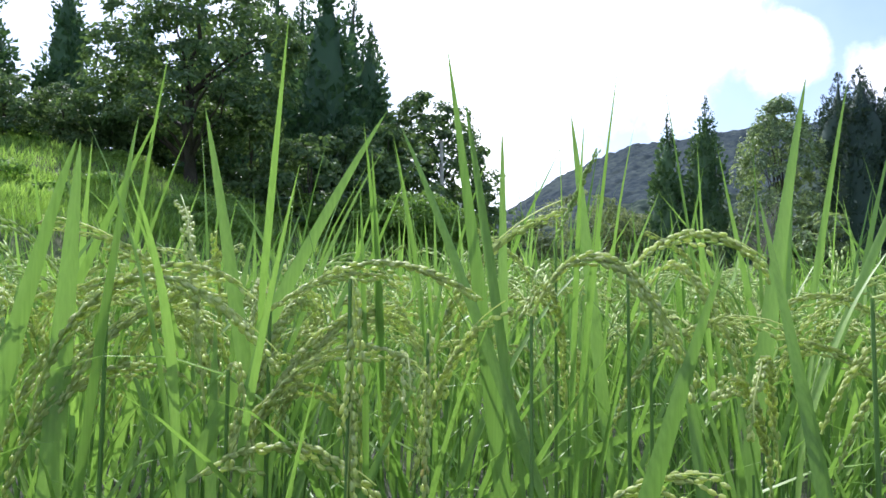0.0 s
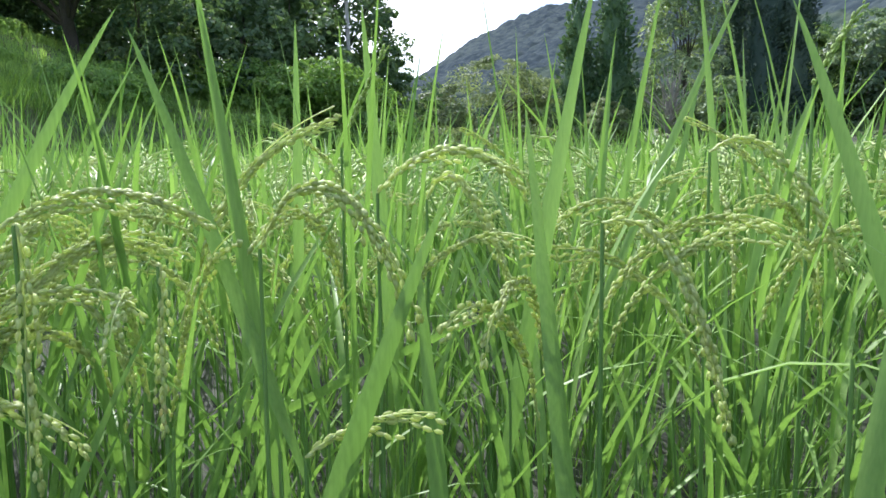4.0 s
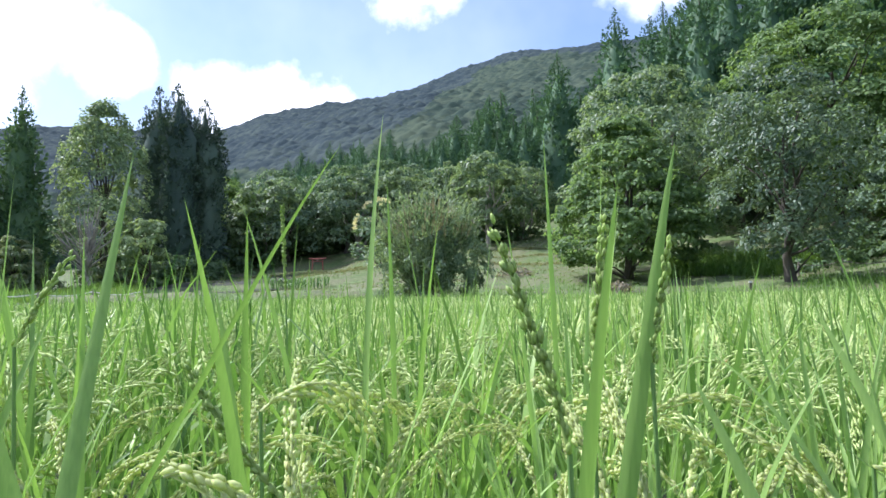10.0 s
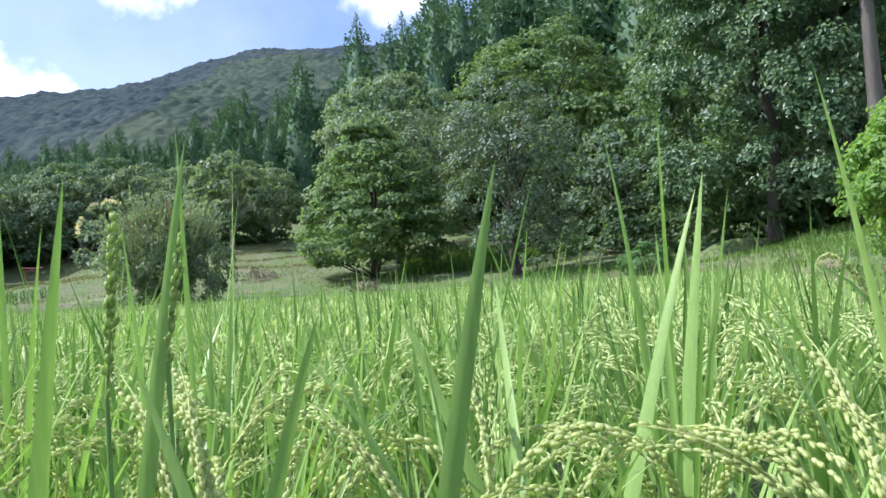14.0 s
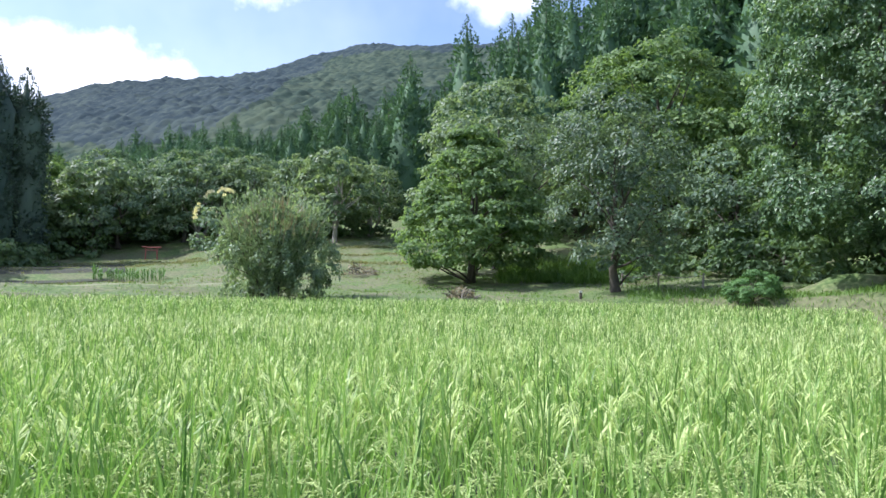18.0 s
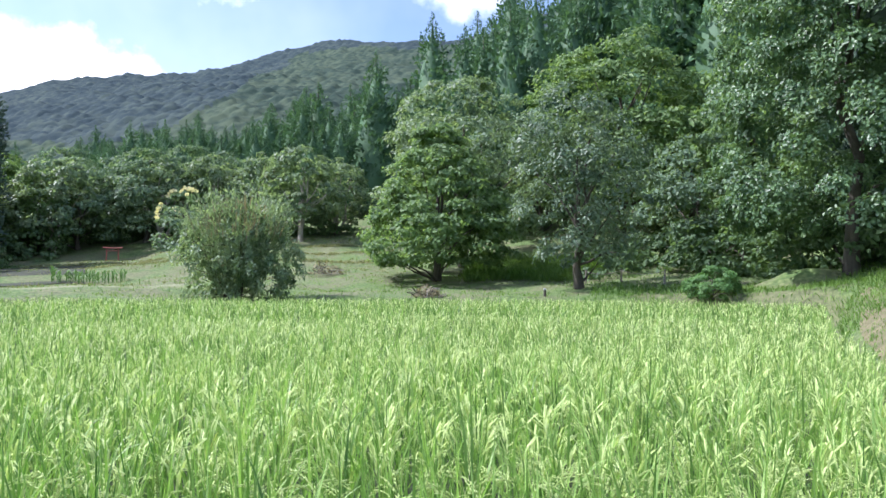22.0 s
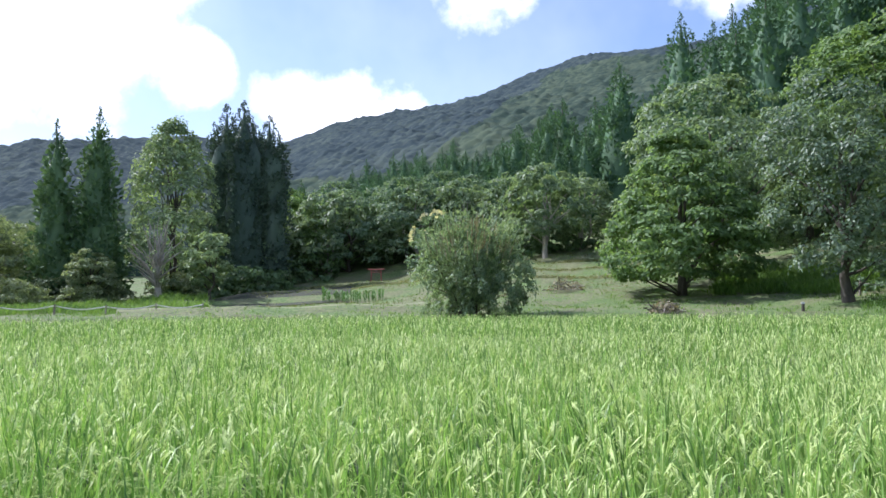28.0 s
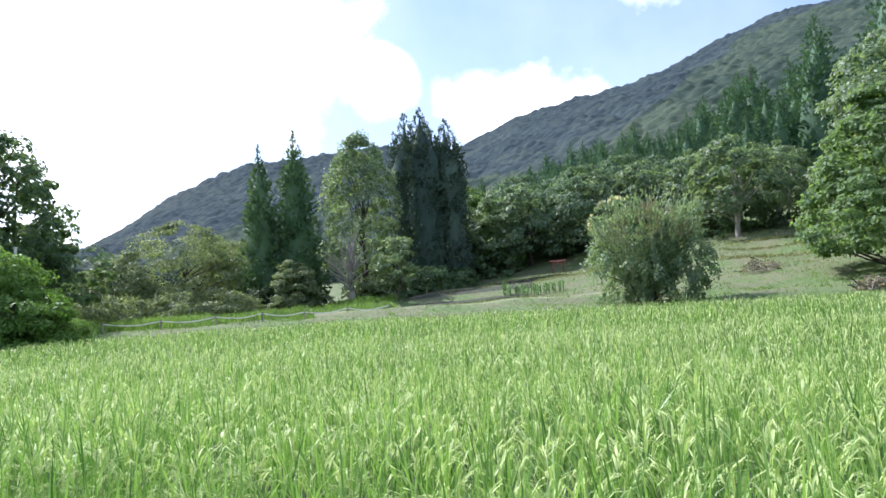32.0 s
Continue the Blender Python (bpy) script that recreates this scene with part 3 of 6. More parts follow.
def ear_strings(rng, base, heading, length, lean, bend, n_grain):
    """Ears as arched strings of long grains."""
    n = len(base)
    t = np.linspace(0, 1, 13)
    mid = (t[1:] + t[:-1]) / 2
    th = lean[:, None] + bend[:, None] * mid[None] ** 1.5
    hor = np.concatenate([np.zeros((n, 1)), np.cumsum(np.sin(th), 1)], 1) * length[:, None] / 12
    ver = np.concatenate([np.zeros((n, 1)), np.cumsum(np.cos(th), 1)], 1) * length[:, None] / 12
    s = rng.uniform(0.15, 0.35, (n, 1)) + np.linspace(0, 0.62, n_grain)[None]
    k = np.clip(s, 0, 1) * 12
    lo = np.clip(k.astype(int), 0, 11)
    fr = k - lo
    row = np.arange(n)[:, None]
    H, Z = hor[row, lo] * (1 - fr) + hor[row, lo + 1] * fr, ver[row, lo] * (1 - fr) + ver[row, lo + 1] * fr
    ang = th[row, lo]
    hx, hy = np.cos(heading)[:, None], np.sin(heading)[:, None]
    c = np.stack([base[:, :1] + H * hx, base[:, 1:2] + H * hy, base[:, 2:] + Z], -1) + rng.normal(0, 0.0015, (n, n_grain, 3))
    d = np.stack([np.sin(ang) * hx, np.sin(ang) * hy, np.cos(ang)], -1) + rng.normal(0, 0.12, (n, n_grain, 3))
    return grains(c.reshape(-1, 3), d.reshape(-1, 3), np.repeat(length * 0.98 / n_grain, n_grain), 0.0043, 1, RICE_EAR)


def crop(name, rng, base, leaves, ears, seg, wide, grain_n, label, ear_wide=0.008, lift=1.0):
    """Rice at a distance: leaves and ears of many plants in one mesh."""
    g = swath(base[:, 0], base[:, 1])
    n = len(base)
    pieces = []
    b, a = spread(rng, base, leaves, 0.05, 0.22 * lift, 0.54 * lift)
    gg = np.repeat(g, leaves)
    b[:, 2] *= gg
    m = len(b)
    length = rng.uniform(0.30, 0.50, m) * gg * lift
    droop = np.where(rng.random(m) < 0.3, rng.uniform(0.7, 1.9, m), rng.gamma(1.3, 0.2, m))
    pieces.append(blades(b, a, rng.uniform(0.04, 0.36, m), droop, length, np.full(m, wide) * rng.uniform(0.7, 1.2, m), seg, False, RICE_LEAF, rng.normal(0, 0.8, m)))
    if wide < 0.014:
        b, a = spread(rng, base, 2, 0.05, 0.52, 0.68)
        m = len(b)
        pieces.append(blades(b, a, rng.uniform(0.02, 0.22, m), rng.uniform(0, 0.25, m), rng.uniform(0.24, 0.38, m), np.full(m, wide) * rng.uniform(0.6, 1.0, m), seg, False, RICE_LEAF, rng.uniform(-1.5, 1.5, m)))
    b, a = spread(rng, base, ears, 0.07, 0.60, 0.75)
    gg = np.repeat(g, ears)
    b[:, 2] *= gg
    m = len(b)
    bend = rng.uniform(1.3, 3.0, m)
    L, lean = rng.uniform(0.17, 0.24, m), rng.uniform(0.03, 0.4, m)
    L = L * (0.85 if grain_n == 0 else 1.0)
    strings = 3 if grain_n or seg > 2 else (2 if wide < 0.0135 else 1)
    for k in range(strings):
        foot = b + rng.normal(0, 0.003, b.shape)
        turned, more = a + rng.normal(0, 0.06, m), bend * rng.uniform(0.92, 1.08, m)
        if grain_n:
            pieces.append(ear_strings(rng, foot, turned, L, lean, more, grain_n))
        else:
            pieces.append(blades(foot, turned, lean, more, L * rng.uniform(0.85, 1.1, m), np.full(m, ear_wide), 3 if strings > 1 else 2, False, RICE_EAR, rng.normal(0, 0.7, m)))
    if wide < 0.0138:
        c, a2 = spread(rng, base, 12, 0.06, 0.0, 0.03)
        m2 = len(c)
        pieces.append(blades(c, a2, rng.uniform(0.0, 0.12, m2), rng.uniform(0, 0.1, m2), rng.uniform(0.5, 0.66, m2), np.full(m2, 0.007), 1, False, RICE_STEM))
    tagged(new(name, np_mesh(name, pieces)), label, "rice", kind="stuff")


def ear_on(rng, axis, branches=8, heavy=True, loose=1.0, rings=2, apart=False, mat=None, grain=1.0):
    """One ear along a given line: strings of overlapping grains that follow the stalk side by side."""
    mat = mat or GRAIN
    seg = len(axis) - 1
    far = np.concatenate([[0], np.cumsum(np.linalg.norm(np.diff(axis, axis=0), axis=1))])
    length = far[-1]
    stem = [tube(axis, np.linspace(0.0011, 0.0005, seg + 1), 4, mat)]
    sprays = []
    for k in range(branches):
        s0 = length * (0.03 + 0.64 * k / max(branches - 1, 1))
        s1 = min(length * 1.04, s0 + rng.uniform(0.34, 0.48) * length)
        n = max(3, int((s1 - s0) / 0.0056))
        s = np.linspace(s0, s1, n)
        u = np.linspace(0, 1, n)[:, None]
        line = np.stack([np.interp(s, far, axis[:, q]) for q in range(3)], -1)
        line += (line[-1] - line[-2]) * np.clip((s - length) / 0.0056, 0, 1)[:, None]
        way = unit(np.gradient(line, axis=0))
        off = unit(np.cross(way.mean(0), rng.normal(size=3))[None])
        line = line + off * np.sqrt(u) * rng.uniform(0.002, 0.007) * loose
        line[:, 2] -= (u[:, 0] ** 1.6) * (rng.uniform(0.002, 0.014) * loose if heavy else 0.0)
        way = unit(np.gradient(line, axis=0))
        turn = unit(np.cross(way, off + rng.normal(0, 0.3, (n, 3))))
        flip = np.where(np.arange(n) % 2, 1.0, -1.0)[:, None]
        c = line + turn * flip * 0.0014 + rng.normal(0, 0.0004, (n, 3))
        d = way + turn * flip * 0.2 + rng.normal(0, 0.08, (n, 3))
        spray = [grains(c, d, rng.uniform(0.0076, 0.0092, n) * grain, rng.uniform(0.0031, 0.0038, n) * grain, rings, mat)]
        if n > 4:
            spray.append(tube(line[::3], np.linspace(0.0006, 0.0003, len(line[::3])), 3, mat))
        sprays.append(spray)
    if apart:
        return smooth(np_mesh("panicle", stem)), [smooth(np_mesh("grain_spray", k)) for k in sprays]
    return smooth(np_mesh("panicle", stem + [k for spray in sprays for k in spray]))


def panicle_mesh(rng, bend, lean, rings=2):
    """One ear, from the origin towards +x."""
    L, seg = 0.23, 14
    t = np.linspace(0, 1, seg + 1)
    th = lean + bend * t ** 1.5
    step = L / seg
    x = np.concatenate([[0], np.cumsum(np.sin(th[:-1]) * step)])
    z = np.concatenate([[0], np.cumsum(np.cos(th[:-1]) * step)])
    return ear_on(rng, np.stack([x, rng.normal(0, 0.001, seg + 1).cumsum(), z], -1), 7, bend > 0.9, 0.85 if bend > 0.9 else 0.5, rings)


EAR_RNG = np.random.default_rng(5)
EARS = [panicle_mesh(EAR_RNG, b, l) for b, l in ((2.4, 0.25), (2.1, 0.3), (2.7, 0.2), (1.7, 0.35), (1.3, 0.3), (2.3, 0.15), (0.5, 0.15), (1.0, 0.25))]
EARS += [panicle_mesh(EAR_RNG, b, l, 1) for b, l in ((2.4, 0.25), (2.1, 0.3), (2.7, 0.2), (1.7, 0.35), (1.3, 0.3), (2.3, 0.15), (0.5, 0.15), (1.0, 0.25))]


def rice_leaf(parent, origin, base, heading, lean, bend, length, width, twist=0.0):
    one = lambda q: np.array([q], float)
    mesh = np_mesh("leaf", [blades(np.array([base], float) - origin, one(heading), one(lean), one(bend), one(length), one(width), 9, True, RICE_LEAF, twist)])
    return part("leaf", smooth(mesh), parent)


def rice_ear(parent, origin, base, heading, kind, size=1.0):
    ob = part("panicle", EARS[kind], parent, "drooping ear of pale green grain")
    ob.matrix_basis = Matrix.Translation(Vector(np.array(base) - origin)) @ Matrix.Rotation(heading, 4, "Z") @ Matrix.Scale(size, 4)
    return ob


def rice_plant(rng, x, y):
    """A planted tuft: stalks, long leaves, ears."""
    origin = np.array([x, y, 0.0])
    plant = new("rice_plant")
    plant.location = origin
    tagged(plant, "green rice plant with ripening ears in the paddy", "rice plant", "rice plants beside the lane")
    g = float(swath(np.array([x]), np.array([y]))[0])
    for _ in range(17):
        a, f = rng.uniform(0, 6.28), rng.uniform(0.01, 0.07)
        foot = np.array([math.cos(a) * f, math.sin(a) * f, 0])
        top = foot + np.array([math.cos(a) * 0.04, math.sin(a) * 0.04, rng.uniform(0.5, 0.66) * g])
        part("stalk", np_mesh("stalk", [tube([foot, (foot + top) / 2 + rng.normal(0, 0.004, 3), top], [0.0026, 0.0022, 0.0012], 5, RICE_STEM)]), plant)
    made = 0
    for k in range(60):
        if made >= 27:
            break
        flag = made < 6
        a = rng.uniform(0, 6.28)
        f = rng.uniform(0.01, 0.05)
        z0 = (rng.uniform(0.52, 0.68) if flag else rng.uniform(0.22, 0.5)) * g
        lean, bend = (rng.uniform(0.08, 0.4), rng.gamma(1.5, 0.2)) if flag else (rng.uniform(0.15, 0.5), rng.gamma(2.0, 0.35))
        L = rng.uniform(0.20, 0.34) if flag else rng.uniform(0.36, 0.5)
        base = np.array([x + math.cos(a) * f, y + math.sin(a) * f, z0])
        s = np.linspace(0, 1, 8)
        hor = L * np.cumsum(np.sin(lean + bend * s ** 1.7)) / 8
        if lane_gap(base[0] + hor * math.cos(a), base[1] + hor * math.sin(a)).min() < 0.36:
            continue
        rice_leaf(plant, origin, base, a, lean, bend, L, rng.uniform(0.005, 0.0105), rng.normal(0, 0.4))
        made += 1
    for k in range(0 if lane_gap(x, y) < 0.6 else (2 if y > 0.3 else 1)):
        a = rng.uniform(0, 6.28)
        base = np.array([x + math.cos(a) * 0.03, y + math.sin(a) * 0.03, rng.uniform(0.62, 0.74) * g])
        L, lean = rng.uniform(0.28, 0.40), rng.uniform(0.02, 0.22)
        if lane_gap(base[0] + L * 0.3 * math.cos(a), base[1] + L * 0.3 * math.sin(a)) > 0.2:
            rice_leaf(plant, origin, base, a, lean, rng.uniform(0, 0.2), L, rng.uniform(0.0055, 0.0085), rng.normal(0, 0.4))
    made = 0
    for k in range(40):
        if made >= (7 if y < 0.4 else 4):
            break
        a, f = rng.uniform(0, 6.28), rng.uniform(0.01, 0.05)
        kind = int(rng.choice([0, 1, 2, 3, 4, 5, 5, 7, 1, 3]))
        base = np.array([x + math.cos(a) * f, y + math.sin(a) * f, rng.uniform(0.60, 0.70) * g])
        reach = np.linspace(0, 0.17, 5)
        if lane_gap(base[0] + reach * math.cos(a), base[1] + reach * math.sin(a)).min() < 0.40:
            continue
        rice_ear(plant, origin, base, a, kind + 8 * (lane_gap(x, y) > 0.65), rng.uniform(0.9, 1.15))
        made += 1
    return plant


def rice():
    rng = np.random.default_rng(11)
    for x, y, _ in hills(rng, 0.0, 1.25, 0.22, 0.16, clear=0.47):
        rice_plant(rng, x, y)
    crop("rice_crop_near", rng, hills(rng, 1.25, 2.8, 0.23, 0.16), 18, 7, 4, 0.0105, 9, "dense green rice with drooping pale ears", 0.008, 1.07)
    crop("rice_crop_next", rng, hills(rng, 2.8, 4.8, 0.23, 0.165), 15, 9, 3, 0.0115, 0, "dense green rice with drooping pale ears", 0.0075, 1.06)
    crop("rice_crop_beyond", rng, hills(rng, 4.8, 7.5, 0.24, 0.17), 13, 10, 2, 0.0112, 0, "dense green rice with pale ears", 0.007)
    crop("rice_crop_middle", rng, hills(rng, 7.5, 14.0, 0.26, 0.18), 8, 7, 2, 0.014, 0, "dense green rice across the paddy", 0.0105)
    crop("rice_crop_far", rng, hills(rng, 14.0, 31.0, 0.34, 0.26), 5, 3, 2, 0.028, 0, "far part of the green rice paddy", 0.017)

    for a0, a1 in ((-181, -118), (75, 181)):
        crop("rice_crop_behind", rng, hills(rng, 0.3, 16.0, 0.28, 0.2, a0, a1), 7, 4, 2, 0.0145, 0, "green rice at the paddy's near corner", 0.012)


rice()


# ---- trees ----
def bow(a, b, k, rng, sag=0.0):
    """A crooked line from a to b in k steps."""
    a, b = np.asarray(a, float), np.asarray(b, float)
    t = np.linspace(0, 1, k)[:, None]
    p = a + (b - a) * t + rng.normal(0, 0.03, (k, 3)) * np.linalg.norm(b - a) * np.sin(np.pi * t)
    p[:, 2] += sag * np.sin(np.pi * t[:, 0])
    return p


def polar(az, r):
    return r * math.sin(radians(az)), r * math.cos(radians(az))


def outline(shape, u):
    """Half width of a crown (0 to 1) at height u (0 foot, 1 top) for the kinds of crown."""
    if shape == "cone":
        return np.minimum(1, (u + 0.12) * 5.0) * np.clip(1 - u, 0, 1) ** 0.62
    if shape == "dome":
        return np.sqrt(np.clip(1 - (np.maximum(u - 0.25, 0) / 0.75) ** 2, 0, 1)) * (0.82 + 0.18 * np.minimum(1, u * 4))
    if shape == "column":
        return np.minimum(1, (u + 0.14) * 5) * np.clip((1 - u) * 2.6, 0, 1) ** 0.6
    return np.sqrt(np.clip(1 - (2 * u - 1) ** 2, 0, 1)) ** 0.85


def broadleaf(name, label, az, r, height, width, clear, leaf_mat, bark=None, clumps=60, per=160, leaf=0.2, seed=1, flat=0.6, trunk=0.16, limbs=14, droop=0.25, category="tree", group="", size=0.13, stems=1, shape="dome", inside=0.2, spread_up=0.0, slim=0.6):
    """A broad-leaved tree: trunk, limbs and a crown of leaf clumps, each open below."""
    rng = np.random.default_rng(seed)
    x, y = polar(az, r)
    tree = new(name)
    tree.location = (x, y, float(land(x, y)) - 0.05)
    tagged(tree, label, category, group)
    bark = bark or BARK
    tall, half = height - clear, width / 2
    u = rng.random(clumps * 6)
    u = u[rng.random(len(u)) < outline(shape, u) + 0.12][:clumps]
    clumps = len(u)
    a = rng.uniform(0, 2 * np.pi, clumps)
    swell = 1 + 0.16 * np.sin(2 * a + rng.uniform(0, 6)) * np.cos(u * 5 + rng.uniform(0, 6))
    q = outline(shape, u) * half * 0.9 * swell * np.where(rng.random(clumps) < inside, rng.uniform(0.2, 0.7, clumps), rng.uniform(0.8, 1.05, clumps))
    c = np.stack([q * np.cos(a), q * np.sin(a), clear + tall * (0.04 + 0.92 * u)], -1)
    cr = size * width * rng.uniform(0.6, 1.4, clumps) * (0.65 + 0.35 * outline(shape, u))
    wood = []
    for _ in range(stems):
        f = np.array([rng.normal(0, 0.25), rng.normal(0, 0.25), 0]) * (stems > 1)
        line = bow(f, np.array([0, 0, clear + tall * 0.66]) + f * 4, 7, rng)
        wood.append(tube(line, np.linspace(trunk, trunk * 0.25, 7) * np.r_[1.35, np.ones(6)], 9, bark))
    part("trunk", smooth(np_mesh("trunk", wood)), tree)
    for i in rng.choice(clumps, min(limbs, clumps), replace=False):
        k = np.clip((c[i, 2] / height) * rng.uniform(0.5, 0.85), 0.1, 0.9)
        part("limb", smooth(np_mesh("limb", [tube(bow(line[min(int(k * 7), 5)], c[i], 5, rng, 0.1), np.linspace(trunk * 0.38, 0.015, 5), 5, bark)])), tree)
    n = clumps * per
    k = np.repeat(np.arange(clumps), per)
    axis = unit(np.stack([np.cos(a) * 0.7, np.sin(a) * 0.7, np.full(clumps, 0.75)], -1))[k]
    e = unit(rng.normal(size=(n, 3)))
    low = (e * axis).sum(1)
    e = np.where((low < -0.15)[:, None], e - 2 * low[:, None] * axis, e)
    p = c[k] + e * (cr[k] * rng.uniform(0.35, 1.05, n) ** 0.5 * (1 + 0.2 * np.sin(e[:, 0] * 9 + k) * np.sin(e[:, 1] * 8)))[:, None] * np.array([1, 1, flat])
    face = e * 0.75 + axis * 0.3 + np.array([0, 0, 0.25]) + rng.normal(0, 0.42, (n, 3))
    out = np.cross(face, rng.normal(size=(n, 3))) + e * 0.3
    out[:, 2] += spread_up - droop
    part("crown", np_mesh("crown", [leaf_cards(rng, p, out, leaf, leaf * slim, 0.2, leaf_mat, face)]), tree)
    return tree


def spire(rng, ox, oy, h, w, clear, column, per, card, mat):
    """Foliage of one leader: a ragged dense body and short upswept sprays over it."""
    rows, cols = 12, 11
    u = np.linspace(clear, 1, rows)[:, None]
    ang = np.linspace(0, 2 * np.pi, cols, endpoint=False)[None] + rng.uniform(0, 6)

    def girth(v):
        e = np.clip((1 - v) / (1 - clear), 0, 1)
        e = e ** 0.8 if not column else np.minimum(1, e * 4.6) ** 0.75 * (1 - 0.22 * v)
        return e * np.minimum(1, (v - clear + 0.03) * 12)

    body = 0.5 * w * girth(u) * (rng.uniform(0.5, 0.78, (rows, cols)) + 0.14 * column) * np.clip((1 - u) * 4, 0.1, 1)
    v = np.stack([ox + body * np.cos(ang), oy + body * np.sin(ang), (u + rng.normal(0, 0.012, (rows, cols))) * h * 0.95], -1).reshape(-1, 3)
    i, j = np.meshgrid(np.arange(rows - 1), np.arange(cols), indexing="ij")
    k = (j + 1) % cols
    f = np.stack([i * cols + j, i * cols + k, (i + 1) * cols + k, (i + 1) * cols + j], -1).reshape(-1, 4)
    # upswept plumes of short sprays, crowded over the body and drooping at their rims
    plumes = max(40, per // 14)
    t = clear + (1 - clear) * (rng.random(plumes) ** 0.9 if column else 1 - rng.random(plumes) ** 0.58)
    t = np.where(np.arange(plumes) < 12, 0.985 - 0.012 * np.arange(plumes), t)
    a = rng.uniform(0, 2 * np.pi, plumes)
    rad = 0.5 * w * girth(t) * rng.uniform(0.55, 1.0, plumes)
    size = w * 0.1 * rng.uniform(0.7, 1.4, plumes) * np.clip((1 - t) * 4, 0.22, 1)
    m = np.repeat(np.arange(plumes), 14)
    e = unit(rng.normal(size=(len(m), 3)))
    p = np.stack([ox + rad * np.cos(a), oy + rad * np.sin(a), t * h], -1)[m] + e * (size[m] * rng.uniform(0.4, 1.1, len(m)))[:, None] * np.array([1, 1, 1.7])
    axis = np.stack([np.cos(a), np.sin(a), np.full(plumes, 0.5)], -1)[m]
    out = axis * 0.5 + e * 0.6 + np.stack([0 * m, 0 * m, rng.normal(0.15, 0.5, len(m))], -1)
    small = np.clip((1 - t) * 4, 0.35, 1)[m]
    green = [(v, f, mat), leaf_cards(rng, p, out, card * small, card * 0.6 * small, 0.25, mat, e * 0.7 + axis * 0.5 + rng.normal(0, 0.35, (len(m), 3)))]
    return green


def conifer(name, label, az, r, height, width, seed, leaf_mat=None, clear=0.04, per=900, card=0.5, trunk=0.22, tops=1, column=False, category="conifer", group="", bark=None):
    """A conifer with a straight trunk and a dense pointed crown; tops: leaders close together."""
    rng = np.random.default_rng(seed)
    x, y = polar(az, r)
    tree = new(name)
    tree.location = (x, y, float(land(x, y)) - 0.05)
    tagged(tree, label, category, group)
    wood, green = [], []
    for k in range(tops):
        slide = 0 if tops == 1 else (k / (tops - 1) - 0.5) * width * 0.56
        ox, oy = slide * math.cos(radians(az)), -slide * math.sin(radians(az)) + (rng.normal(0, 1.0) if tops > 1 else 0)
        h = height * (1 if tops == 1 else 0.965 + 0.035 * math.sin(k * 2.1 + 1.2))
        w = width * (1 if tops == 1 else 0.7)
        stem = np.stack([ox + rng.normal(0, 0.02, 6).cumsum(), oy + rng.normal(0, 0.02, 6).cumsum(), np.linspace(0, h * 0.97, 6)], -1)
        wood.append(tube(stem, np.linspace(trunk, 0.03, 6), 8, bark or CEDAR_BARK))
        green += spire(rng, ox, oy, h, w, clear, column, per, card, leaf_mat or CEDAR)
    part("trunk", smooth(np_mesh("trunk", wood)), tree)
    part("crown", np_mesh("crown", green), tree)
    return tree


def stand_again(tree, az, r, grow, turn):
    """A further tree of the same kind elsewhere."""
    x, y = polar(az, r)
    tree2 = copy_thing(tree, Matrix.Translation((x, y, float(land(x, y)) - 0.1)) @ Matrix.Rotation(turn, 4, "Z"))
    tree2.scale = (grow, grow, grow * 1.03)
    return tree2


